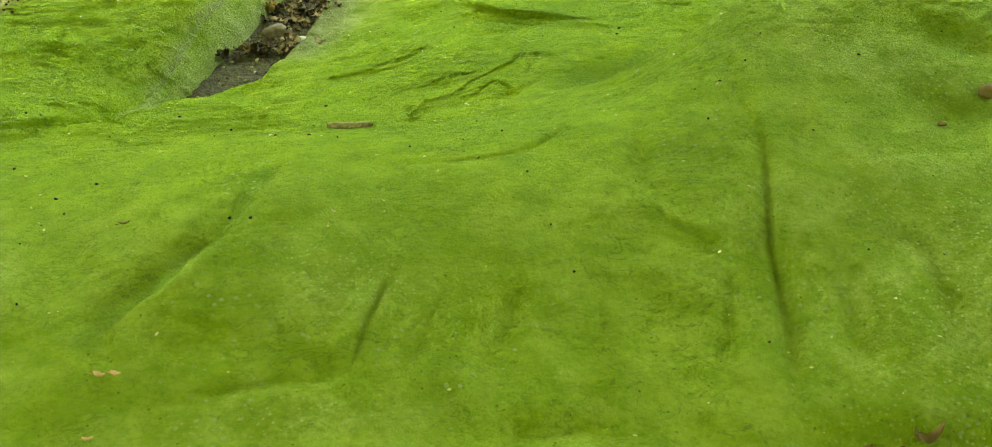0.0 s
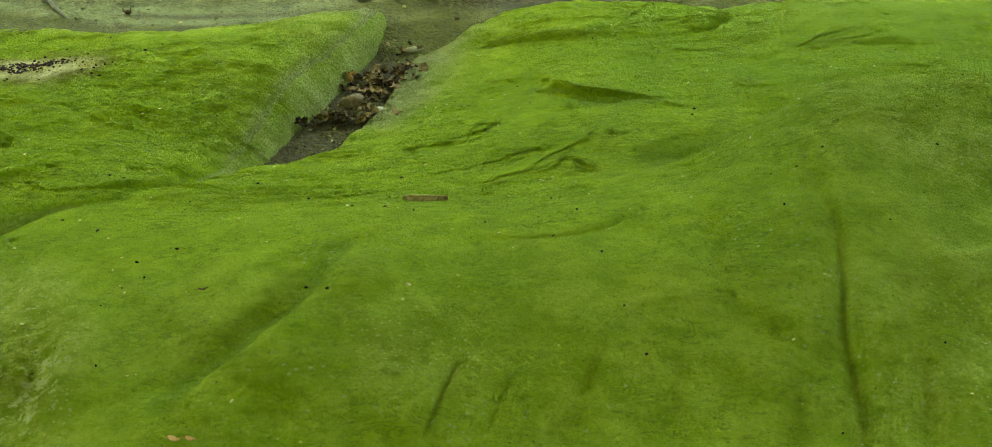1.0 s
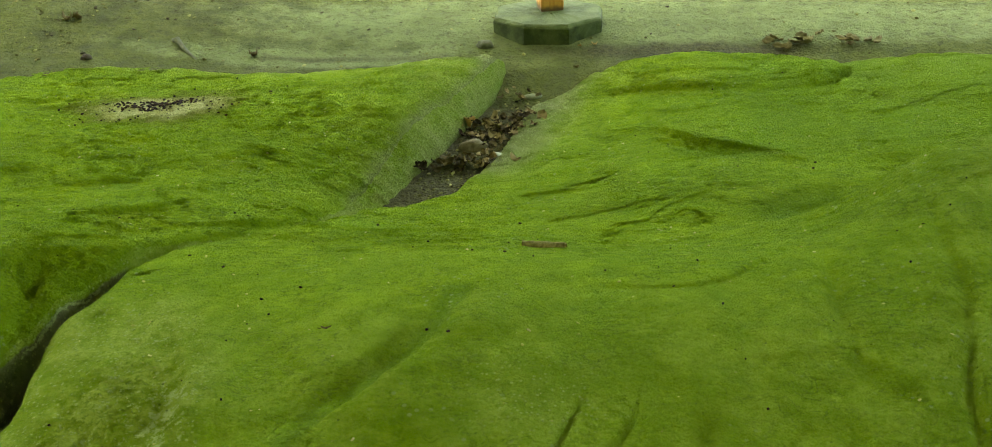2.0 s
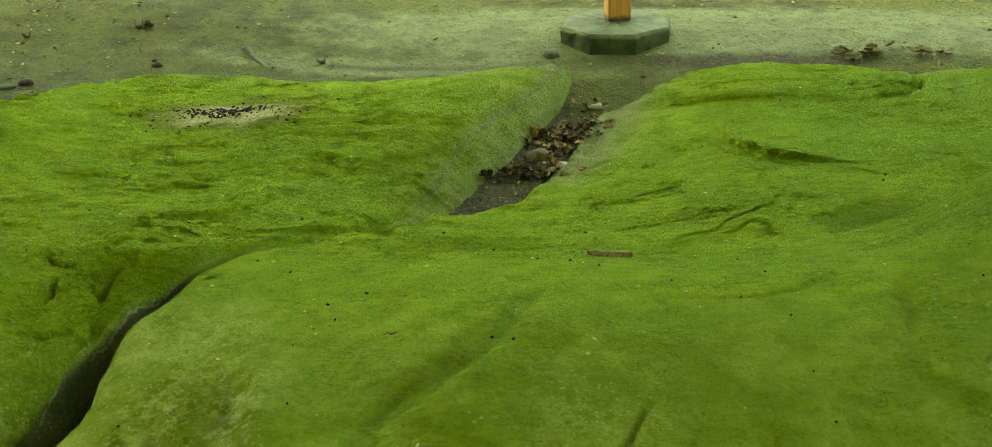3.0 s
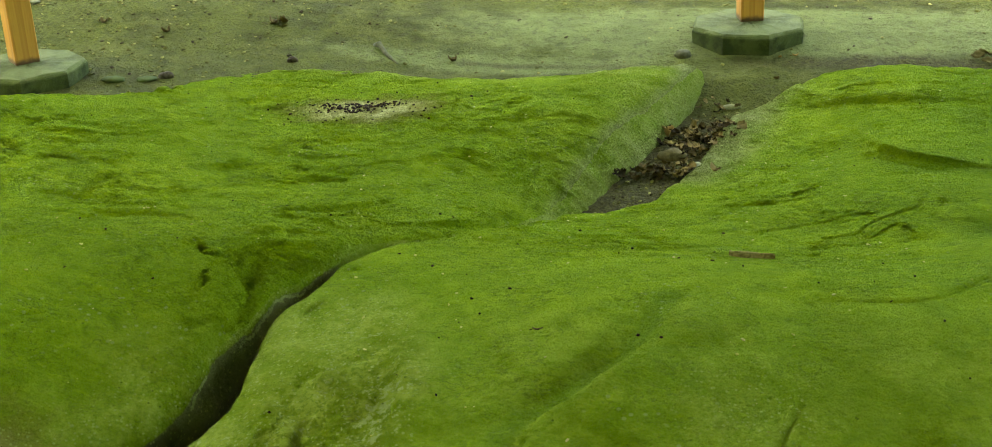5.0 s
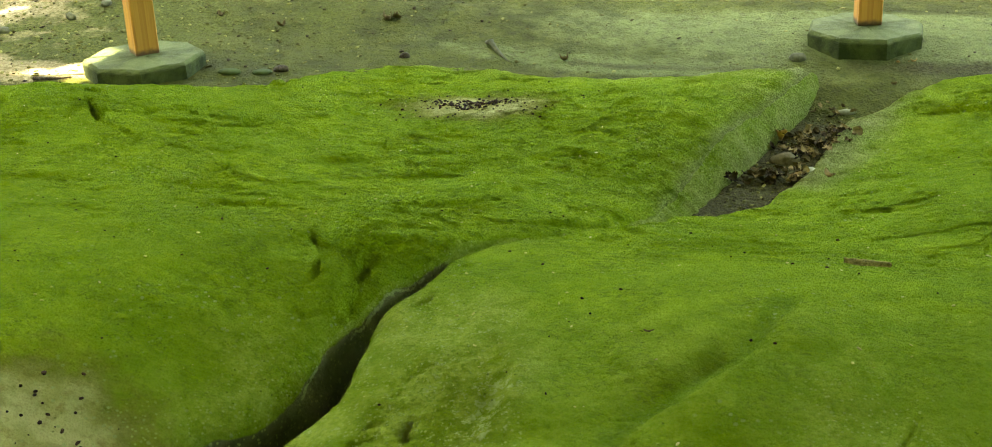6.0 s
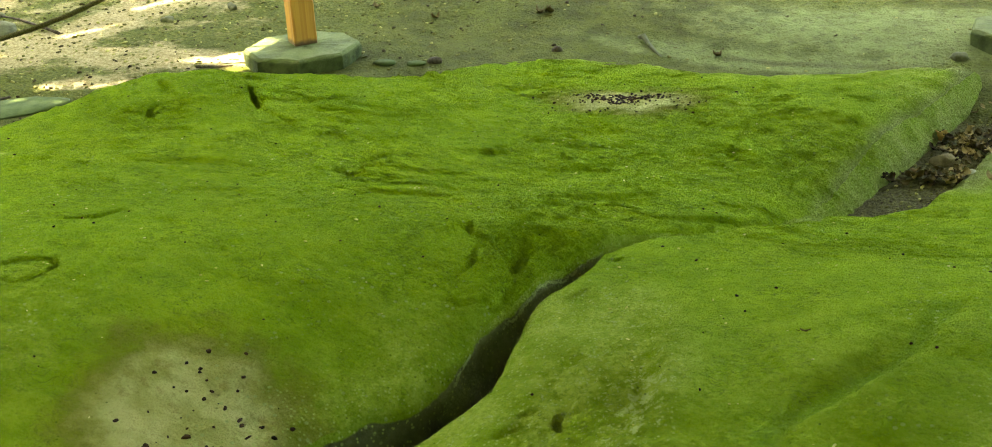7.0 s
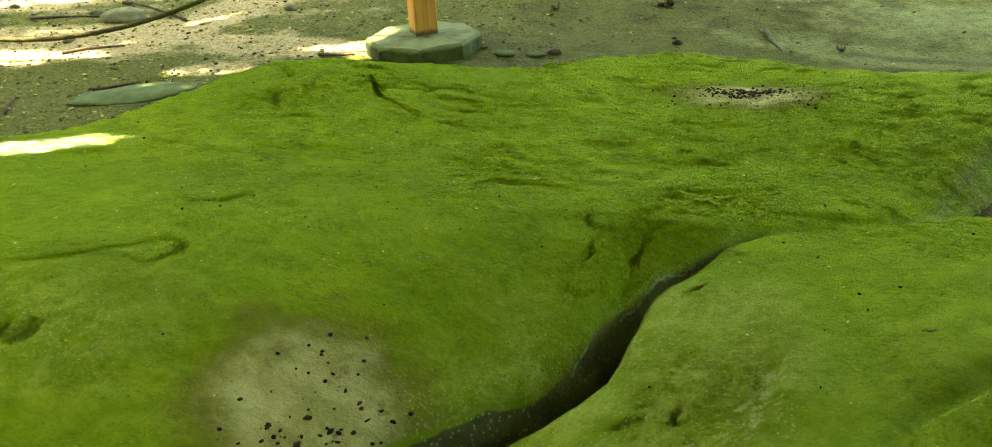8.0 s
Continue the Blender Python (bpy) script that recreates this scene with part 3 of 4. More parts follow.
def right_masks(x, y):
    foot = sm(0.4, 0.0, x - np.interp(y, [3.9, 4.33, 4.95, 5.2], [-0.87, -0.68, -0.57, -0.5])) * sm(4.0, 4.5, y)
    bare = 0.62 * foot
    facet = sm(-0.9, -1.08, x + 0.25 * (y - 2.3)) * sm(2.95, 2.6, y)
    thin = 0.9 * foot + 0.95 * facet + 1.0 * blob(x, y, -1.04, 2.26, 0.09, 0.18) + 0.4 * sm(0.3, 0.9, x) * sm(4.0, 3.4, y) + 0.38 * sm(2.85, 2.4, y) + 0.5 * blob(x, y, -0.3, 2.25, 0.14, 0.1) + 0.6 * sm(4.7, 5.3, y) * sm(0.45, 0.8, x) + 0.55 * blob(x, y, 0.95, 3.05, 0.22, 0.15) + 0.5 * blob(x, y, -0.35, 1.9, 0.25, 0.05)
    # shade painted beside the ridge and in the hollows; the back field duller
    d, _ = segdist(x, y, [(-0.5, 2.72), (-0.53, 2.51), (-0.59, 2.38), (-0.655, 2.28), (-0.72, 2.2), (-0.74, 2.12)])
    shade_tone = 0.7 * np.exp(-((d / 0.04) ** 2)) + 0.7 * blob(x, y, 0.37, 3.75, 0.28, 0.14, 0.5) + 0.6 * blob(x, y, 0.1, 4.24, 0.16, 0.06, -0.4) + 0.5 * blob(x, y, 1.15, 3.2, 0.15, 0.14) + 0.5 * blob(x, y, 1.04, 2.86, 0.15, 0.15)
    shade_tone = shade_tone + 0.4 * blob(x, y, -0.7, 2.9, 0.5, 0.25) + 0.45 * blob(x, y, 0.62, 3.72, 0.4, 0.13, 0.5) + 0.55 * sm(3.9, 4.4, y) * sm(-0.4, 0.4, x)
    return {"bare": np.clip(bare, 0, 1), "thin": np.clip(thin, 0, 1), "ash": 0 * x, "crust": 0.36 * blob(x, y, -0.995, 2.24, 0.07, 0.15, 0.1) + 0.26 * facet, "shade_tone": np.clip(shade_tone, 0, 1), "sun_patch": 0 * x, "comb": sm(2.7, 3.4, y) + 0 * x}


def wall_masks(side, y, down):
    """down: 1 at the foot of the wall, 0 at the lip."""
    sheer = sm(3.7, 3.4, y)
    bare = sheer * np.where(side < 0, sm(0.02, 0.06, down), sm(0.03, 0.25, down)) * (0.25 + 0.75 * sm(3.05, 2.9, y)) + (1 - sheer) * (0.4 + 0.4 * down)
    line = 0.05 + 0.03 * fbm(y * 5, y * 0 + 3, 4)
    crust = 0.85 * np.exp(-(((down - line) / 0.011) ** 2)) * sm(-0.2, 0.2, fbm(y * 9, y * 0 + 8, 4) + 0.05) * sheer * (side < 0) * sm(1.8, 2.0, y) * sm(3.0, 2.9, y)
    # shade of the crack painted on its walls, strongest towards the camera
    return {"bare": bare, "thin": 0.8 + 0 * y, "ash": 0 * y, "crust": crust, "shade_tone": (0.12 + 0.3 * sm(2.5, 2.1, y) if side < 0 else 0.3) * sheer, "sun_patch": 0 * y, "comb": 0 * y}


def ground_masks(x, y):
    pale = 1.1 * blob(x, y, -0.6, 5.95, 1.5, 0.42) + 0.9 * blob(x, y, 1.3, 6.05, 1.4, 0.3) + 0.85 * blob(x, y, -1.75, 5.5, 0.75, 0.1, -0.05)
    trench = sm(5.3, 5.0, y) * sm(-1.3, -1.0, x) * sm(0.2, -0.2, x)
    damp = trench * 0.75 + 0.8 * blob(x, y, 0.0, 5.62, 0.9, 0.12, 0.05) + 0.6 * blob(x, y, -1.5, 5.5, 0.6, 0.06) + 0.5 * sm(-3.6, -4.2, x) * sm(4.0, 3.5, y)
    dry = sm(-3.1, -3.7, x) * (0.62 + 0.2 * sm(-4.2, -5.0, x))
    bank, _ = segdist(x, y, [(-5.6, 4.0), (-5.1, 4.2), (-4.9, 4.5), (-4.8, 4.85), (-4.7, 5.3), (-4.6, 5.8)])
    side, _ = segdist(x, y, [(-6.3, 4.9), (-5.9, 5.05), (-5.6, 5.3)])
    # real sand banks, then patches that paint sun glare under the crown's gaps
    sand_glare = 0.8 * np.exp(-((bank / 0.2) ** 2)) + 0.7 * np.exp(-((side / 0.15) ** 2)) + 0.6 * blob(x, y, -4.4, 4.73, 0.22, 0.07, 0.5) + 0.75 * blob(x, y, -3.9, 4.72, 0.42, 0.14, 0.3) + 0.4 * sm(-3.4, -4.0, x) * sm(4.1, 4.4, y)
    sand_glare = sand_glare + 0.7 * blob(x, y, -4.17, 4.25, 0.28, 0.09, 0.3) + 0.5 * blob(x, y, -5.35, 4.6, 0.3, 0.15, 0.3)
    return {"sand_glare": sand_glare, "pale": pale, "damp": np.clip(damp, 0, 1), "dry": dry}


def left_height(x, y):
    z = spline(x, y, -4.5, 1.0, 0.5, LEFT_NET) + weathering(x, y) + left_features(x, y)
    z = z + strata(z, x, y, 0.004 * sm(2.4, 3.2, y) + 0.0012)
    out = y - left_far(x) + 0.012 * fbm(x * 6, y * 6)
    z = z - 0.05 * sm(-0.1, 0.05, out) - 0.9 * np.maximum(out - 0.02, 0)
    e = np.maximum(left_lip(y) - x, 0)
    sheer = sm(3.7, 3.4, y)
    z = z + (0.03 * sm(4.1, 4.6, y) + 0.045 * sm(4.8, 5.3, y)) * np.exp(-e / 0.4)
    # the ledge under the lip, which widens into the throat above the crack
    far = np.interp(y, [2.1, 2.45, 2.6, 2.69, 2.723, 2.752, 2.8, 2.826, 2.86, 2.894, 2.945, 2.99, 3.05], [0.01, 0.018, 0.02, 0.024, 0.032, 0.055, 0.107, 0.14, 0.145, 0.125, 0.075, 0.025, -0.03]) + 0.005 * fbm(x * 25, y * 25, 2)
    drop = np.interp(y, [2.1, 2.45, 2.6, 2.7, 2.9, 3.0, 3.06], [0.015, 0.03, 0.042, 0.055, 0.034, 0.014, 0.0])
    z = z - drop * (0.5 + 0.5 * sm(0.0, 0.1, e)) * sm(1, -1, (e - far) / (0.008 + 0.06 * sm(2.78, 2.88, y))) * (1 + 0.5 * fbm(x * 14, y * 14, 4, 0.6)) - 0.03 * blob(x, y, -1.535, 2.795, 0.016, 0.035)
    return z - 0.6 * sm(1.45, 1.0, y) - 0.01 * np.exp(-e / 0.012) * sheer - 0.03 * np.exp(-e / 0.035) * (1 - sheer)


def right_height(x, y):
    z = spline(x, y, -2.0, 1.0, 0.5, RIGHT_NET) + weathering(x + 20, y) * 0.7 + right_features(x, y)
    z = z + strata(z, x + 9, y, 0.004 * sm(2.8, 3.6, y) + 0.001)
    out = y - right_far(x) + 0.012 * fbm(x * 6, y * 6)
    z = z - 0.04 * sm(-0.08, 0.05, out) - 0.9 * np.maximum(out - 0.02, 0)
    e = np.maximum(x - right_lip(y), 0)
    seam = sm(2.95, 3.1, y) * sm(4.0, 3.85, y)
    z = z - 0.028 * seam * np.exp(-e / 0.03)
    # the flank dives under the soil of the gap
    foot = np.interp(y, [3.9, 4.03, 4.15, 4.33, 4.53, 4.77, 4.95, 5.2], [-0.96, -0.86, -0.74, -0.69, -0.625, -0.6, -0.575, -0.52])
    z = z - (0.8 * np.maximum(foot - x, 0) + 0.015 * sm(-0.03, 0.03, foot - x)) * sm(3.92, 4.0, y)
    return z - 0.6 * sm(1.6, 1.1, y) - 0.02 * np.exp(-((e / 0.06) ** 2)) * sm(2.75, 2.55, y) - 0.04 * sm(0.04, 0.008, e + 0.012 * fbm(y * 6, y * 0 + 2, 3)) * sm(2.7, 2.45, y) - 0.014 * np.exp(-e / 0.02) * sm(3.2, 2.8, y) - 0.3 * sm(1.9, 2.3, x)


def ground_height(x, y):
    z = -0.06 + 0.065 * sm(5.3, 6.0, y) + 0.1 * sm(-1.6, -3.3, x) * sm(2.0, 3.6, y) + 0.05 * sm(6.5, 9, y)
    near = sm(5.42, 5.12, y) * sm(-1.3, -1.0, x) * sm(0.2, -0.3, x)
    z = z - 0.06 * near
    pit = sm(-2.2, -1.8, x) * sm(-0.7, -1.1, x) * sm(3.7, 3.3, y)
    z = z - 0.35 * pit
    return z + 0.006 * fbm(x * 1.7, y * 1.7, 5, 0.55) * (1 - 0.5 * near) + 0.003 * fbm(x * 13, y * 13, 3)


def grid_mesh(name, xs, ys, zs, attrs, material):
    """A mesh from 2D arrays of places, with float attributes on its points."""
    r, c = xs.shape
    me = bpy.data.meshes.new(name)
    idx = np.arange(r * c).reshape(r, c)
    quads = np.stack([idx[:-1, :-1], idx[:-1, 1:], idx[1:, 1:], idx[1:, :-1]], -1).reshape(-1, 4)
    me.vertices.add(r * c)
    me.vertices.foreach_set("co", np.stack([xs, ys, zs], -1).astype(np.float32).ravel())
    me.loops.add(quads.size)
    me.loops.foreach_set("vertex_index", quads.astype(np.int32).ravel())
    me.polygons.add(len(quads))
    me.polygons.foreach_set("loop_start", np.arange(0, quads.size, 4, dtype=np.int32))
    me.update(calc_edges=True)
    me.polygons.foreach_set("use_smooth", np.ones(len(quads), bool))
    for key, v in attrs.items():
        me.attributes.new(key, "FLOAT", "POINT").data.foreach_set("value", np.asarray(v, np.float32).ravel())
    me.materials.append(material)
    return me


def spread(lo, hi, first, most, grow=1.04):
    """Steps from lo to hi that widen from first to most."""
    out, step = [lo], first
    while out[-1] < hi:
        out.append(out[-1] + step)
        step = min(step * grow, most)
    return np.array(out)


def rock(name, side):
    """One of the two rocks: its top as a height field beside the crack, and the wall that falls from its lip."""
    lip, height = (left_lip, left_height) if side < 0 else (right_lip, right_height)
    v = np.concatenate([np.arange(0.95, 1.6, 0.02), spread(1.6, 5.85, 0.0055, 0.009, 1.002)])
    u = spread(0.0, 3.3 if side < 0 else 2.9, 0.003, 0.005 if side < 0 else 0.0045)
    y = np.repeat(v[:, None], len(u), 1)
    jag = 0.006 * fbm(v * 11, v * 0 + (3 if side < 0 else 40), 4)
    x = (lip(v) + jag * sm(3.2, 2.9, v))[:, None] + side * u[None, :]
    z = height(x, y)
    k = 44
    down = np.linspace(1, 0, k, endpoint=False)[None, :] ** 2.2
    # the wall: sheer in the crack, a worn slope along the trench
    slope = np.where(v > 3.7, 0.12 * sm(3.65, 3.95, v) * sm(6.0, 4.4, v) + 0.02, 0.04 if side < 0 else -0.05)[:, None]
    depth = np.where(v > 3.7, 0.26, 0.5)[:, None]
    wy = np.repeat(v[:, None], k, 1)
    wz = z[:, :1] - depth * down
    bulge = np.sin(np.pi * np.clip(down * 1.5, 0, 1)) * 0.02
    rough = 0.016 * fbm(wy * 7, wz * 12 + 60, 5, 0.6) * sm(0, 0.2, down) * (1 - 0.8 * sm(3.5, 3.8, wy))
    wx = x[:, :1] - side * (slope * down ** 0.8 + bulge * (slope > 0)) + rough * (-side)
    X, Y, Z = np.hstack([wx, x]), np.hstack([wy, y]), np.hstack([wz, z])
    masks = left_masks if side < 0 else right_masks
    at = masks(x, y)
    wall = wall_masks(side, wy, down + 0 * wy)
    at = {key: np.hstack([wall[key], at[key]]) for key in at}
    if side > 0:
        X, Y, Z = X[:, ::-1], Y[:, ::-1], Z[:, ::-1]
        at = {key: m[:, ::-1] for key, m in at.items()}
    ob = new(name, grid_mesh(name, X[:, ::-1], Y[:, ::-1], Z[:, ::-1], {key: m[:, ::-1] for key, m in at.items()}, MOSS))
    return ob


def ground():
    a = np.concatenate([-np.geomspace(160, 7.2, 24), np.arange(-7, 2.5, 0.016), np.geomspace(2.6, 160, 26)])
    b = np.concatenate([-np.geomspace(160, 0.6, 24), np.arange(-0.5, 3.0, 0.1), np.arange(3.0, 8.2, 0.016), np.geomspace(8.4, 160, 24)])
    x, y = np.meshgrid(a, b)
    z = ground_height(x, y)
    return tagged(new("ground", grid_mesh("ground", x, y, z, ground_masks(x, y), SOIL)), "trodden sandy earth with algae, leaf litter and roots", "ground", kind="structure")


ground()
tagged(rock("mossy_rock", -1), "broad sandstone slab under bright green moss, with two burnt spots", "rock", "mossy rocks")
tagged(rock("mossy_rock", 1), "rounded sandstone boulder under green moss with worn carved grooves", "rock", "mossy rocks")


# ---- the shelter: posts on concrete feet, an assumed unseen roof above ----
def link_mesh(name, bm, material, parent=None, smooth=False):
    me = bpy.data.meshes.new(name)
    bm.normal_update()
    bm.to_mesh(me)
    bm.free()
    me.materials.append(material)
    if smooth:
        me.polygons.foreach_set("use_smooth", np.ones(len(me.polygons), bool))
    ob = new(name, me)
    ob.parent = parent
    return ob


def part(name, bm, material, parent, label="", smooth=False):
    ob = link_mesh(name, bm, material, parent, smooth)
    return tagged(ob, label)


def ring_loft(bm, rings, close=True):
    """Faces between rings of points; the ends are closed."""
    vs = [[bm.verts.new(p) for p in r] for r in rings]
    n = len(vs[0])
    for a, b in zip(vs, vs[1:]):
        for k in range(n):
            bm.faces.new((a[k], a[(k + 1) % n], b[(k + 1) % n], b[k]))
    if close:
        bm.faces.new(vs[0][::-1])
        bm.faces.new(vs[-1])
    return vs


def concrete_base(x, y, bottom, phi, label):
    """An eight-sided cast foot with chipped, rounded edges."""
    rnd = random.Random(int(x * 100))
    bm = bmesh.new()
    rings = []
    for z, r in ((-0.05, 0.248), (0.01, 0.25), (0.046, 0.25), (0.058, 0.245), (0.066, 0.236), (0.068, 0.15), (0.069, 0.05)):
        ring = []
        for k in range(8):
            a, b = phi + k * math.pi / 4, phi + (k + 1) * math.pi / 4
            for s in range(6):
                t = s / 6
                px, py = math.cos(a) * (1 - t) + math.cos(b) * t, math.sin(a) * (1 - t) + math.sin(b) * t
                wob = rnd.uniform(-0.0025, 0.0025) if r > 0.2 else 0
                ring.append(((r + wob) * px, (r + wob) * py, z + (rnd.uniform(-0.002, 0.002) if z > 0 else 0)))
        rings.append(ring)
    ring_loft(bm, rings)
    ob = link_mesh("concrete_base", bm, CONCRETE)
    me = ob.data
    # 1 below the rim, where the shade is painted
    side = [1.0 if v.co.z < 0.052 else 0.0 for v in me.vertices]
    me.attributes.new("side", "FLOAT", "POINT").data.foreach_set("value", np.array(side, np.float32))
    ob.matrix_world = pose(x, y, bottom)
    return tagged(ob, label, "post base", "post bases")


def timber_post(x, y, bottom, phi, label, height=3.5, side=0.1):
    """A square planed post, its arrises eased, standing on its foot."""
    bm = bmesh.new()
    r, c = side / 2, 0.004
    out = [(r - c, -r), (r, -r + c), (r, r - c), (r - c, r), (-r + c, r), (-r, r - c), (-r, -r + c), (-r + c, -r)]
    rings = [[(px * s, py * s, z) for px, py in out] for z, s in ((0, 0.97), (0.004, 1), (0.03, 1), (0.08, 1), (0.2, 1), (0.6, 1), (height, 1))]
    ring_loft(bm, rings)
    ob = link_mesh("timber_post", bm, TIMBER)
    foot = [max(0.0, 1 - v.co.z / 0.06) for v in ob.data.vertices]
    ob.data.attributes.new("foot", "FLOAT", "POINT").data.foreach_set("value", np.array(foot, np.float32))
    ob.matrix_world = pose(x, y, bottom, 0, 0, math.degrees(phi) - 45)
    return tagged(ob, label, "post", "shelter posts")


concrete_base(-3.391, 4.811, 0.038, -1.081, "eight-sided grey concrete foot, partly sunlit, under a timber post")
concrete_base(-0.572, 5.888, -0.006, -1.921, "eight-sided mossy concrete foot, its side painted darker for shade, under a timber post")
timber_post(-3.403, 4.839, 0.107, -1.502, "square orange-brown stained timber post on a sunlit concrete foot")
timber_post(-0.568, 5.93, 0.063, -2.06, "square orange-brown stained timber post on a mossy concrete foot")


def shade_roof():
    """A board roof over the rocks, unseen: assumed from the posts, sized to keep the sun off them."""
    bm = bmesh.new()
    for k in range(33):
        bmesh.ops.create_cube(bm, size=1.0, matrix=pose(-4.48 + k * 0.3, 2.55, 3.72) @ Matrix.Diagonal((0.297, 10.1, 0.03, 1)))
    for y in (-1.5, 2.0, 5.93):
        bmesh.ops.create_cube(bm, size=1.0, matrix=pose(0.32, y, 3.66) @ Matrix.Diagonal((9.8, 0.1, 0.09, 1)))
    ob = link_mesh("roof", bm, ROOF_WOOD)
    return tagged(ob, "plain unseen board roof, assumed above the rocks to shade them", "roof", kind="structure")


shade_roof()


def woods_screen():
    """Unseen woods added all round to shape the light, far behind what is seen: dense and near behind the camera, open
    and low beyond the rocks.
    """
    bm = bmesh.new()
    rnd = random.Random(3)
    n, rings = 96, []
    for t in np.linspace(0, 1, 9):
        ring = []
        for k in range(n):
            a = 2 * math.pi * k / n
            near = (1 - math.cos(a - 1.57)) / 2
            r, top = 19 - 9 * near + rnd.uniform(-0.5, 0.5), 3.2 + 3.3 * near**1.4
            ring.append((r * math.cos(a), 3 + r * math.sin(a), -0.6 + (top + 0.6) * t + rnd.uniform(-0.3, 0.3)))
        rings.append(ring)
    ring_loft(bm, rings, False)
    ob = link_mesh("backdrop", bm, WOODS)
    return tagged(ob, "unseen green woods added all round to shape the light", "woods", kind="structure")


woods_screen()

# ---- an unseen tree, added beyond the shelter so that its crown breaks up the sunlight on the ground ----
def leaf_material():
    """Leaves that let a green light through."""
    n = Nodes("green_leaf", 0.5, 0.2)
    col = n.mix(n.ramp(n.noise(3, 2), 0.3, 0.7), (0.06, 0.11, 0.015), (0.1, 0.17, 0.03))
    mat = n.done(col)
    lit, add = n.t.nodes.new("ShaderNodeBsdfTranslucent"), n.t.nodes.new("ShaderNodeMixShader")
    lit.inputs["Color"].default_value = (0.42, 0.56, 0.12, 1)
    add.inputs["Fac"].default_value = 0.5
    out = n.t.nodes["Material Output"]
    n.link(n.b.outputs["BSDF"], add.inputs[1])
    n.link(lit.outputs["BSDF"], add.inputs[2])
    n.link(add.outputs["Shader"], out.inputs["Surface"])
    return mat


LEAF = leaf_material()
BARK = plain("rough_bark", (0.06, 0.045, 0.03), (0.14, 0.11, 0.08), 12, 0.95, 0.8)
# holes left in the added crown for chosen sun patches: middle and half axes of the sunny place below, its turn
GAPS = [(-3.9, 2.96, 0.48, 0.16, 0.55), (-4.26, 4.22, 0.15, 0.05, 0.4), (-4.03, 4.27, 0.12, 0.045, 0.4), (-4.12, 4.0, 0.17, 0.035, 0.1), (-5.2, 4.18, 0.45, 0.15, 0.4), (-4.85, 4.55, 0.2, 0.06, 0.9),
        (-4.75, 4.98, 0.24, 0.06, 1.1), (-3.85, 4.7, 0.2, 0.06, 0.4), (-4.4, 4.74, 0.12, 0.035, 0.5), (-5.95, 5.05, 0.4, 0.1, 0.5), (-5.35, 4.6, 0.16, 0.05, 0.5), (-3.64, 4.76, 0.2, 0.17, 0.0),
        (-3.5, 4.42, 0.22, 0.04, 0.1), (-4.68, 5.5, 0.2, 0.08, 0.8), (-5.0, 6.0, 0.4, 0.12, 0.2)]


def in_gap(x, y):
    for cx, cy, rx, ry, turn in GAPS:
        c, s = math.cos(turn), math.sin(turn)
        u, v = (x - cx) * c + (y - cy) * s, (y - cy) * c - (x - cx) * s
        if (u / rx) ** 2 + (v / ry) ** 2 < 1 + 0.5 * noise.noise((x * 5, y * 5, 0)):
            return True
    return False


def shade_tree():
    rnd = random.Random(5)
    root = tagged(new("tree"), "unseen broad-leaved tree added beside the shelter to dapple the sun", "tree")
    base = Vector((-10.5, 3.5, 0.0))
    root.location = base
    bm = bmesh.new()
    tips = []

    def limb(a, b, r0, r1, sides=8):
        rings = []
        d = (b - a).normalized()
        u = d.orthogonal().normalized()
        w = d.cross(u)
        bend = Vector((rnd.uniform(-1, 1), rnd.uniform(-1, 1), 0.4)) * (b - a).length * 0.08
        for k in range(7):
            t = k / 6
            p, r = a.lerp(b, t) + bend * math.sin(math.pi * t), r0 + (r1 - r0) * t
            rings.append([p + (u * math.cos(2 * math.pi * s / sides) + w * math.sin(2 * math.pi * s / sides)) * r for s in range(sides)])
        ring_loft(bm, rings)

    limb(Vector((0, 0, -0.2)), Vector((0.5, 0.1, 4.2)), 0.28, 0.2, 12)
    for k in range(9):
        tip = Vector((rnd.uniform(2.0, 6.0), rnd.uniform(-3.2, 4.5), rnd.uniform(5.0, 6.6)))
        limb(Vector((0.4, 0.1, 3.2 + 0.12 * k)), tip, 0.1, 0.03)
        tips.append(tip)
    part("trunk", bm, BARK, root)
    verts, faces = [], []
    slope = Vector((_sd.x / _sd.z, _sd.y / _sd.z, 0))
    while len(faces) < 31000:
        near = len(faces) > 21000
        p = Vector((rnd.uniform(-7.6, -4.2) if near else rnd.uniform(-9.5, -3.0), rnd.uniform(1.0, 5.4) if near else rnd.uniform(-1.0, 9.0), rnd.uniform(4.4, 7.0)))
        foot = p - slope * (p.z - 0.1)
        if foot.x > -3.1 or in_gap(foot.x, foot.y):
            continue
        size = rnd.uniform(0.09, 0.17)
        turn = Euler((rnd.uniform(-0.7, 0.7), rnd.uniform(-0.7, 0.7), rnd.uniform(0, 6.3))).to_matrix()
        n = len(verts)
        for q in ((-0.5, 0, 0), (-0.15, -0.34, 0.03), (0.25, -0.27, 0.03), (0.6, 0, 0), (0.25, 0.27, 0.03), (-0.15, 0.34, 0.03)):
            verts.append(p - base + turn @ (Vector(q) * size))
        faces.append(tuple(range(n, n + 6)))
    me = bpy.data.meshes.new("crown")
    me.from_pydata(verts, [], faces)
    me.materials.append(LEAF)
    ob = new("crown", me)
    ob.parent = root
    return root


shade_tree()
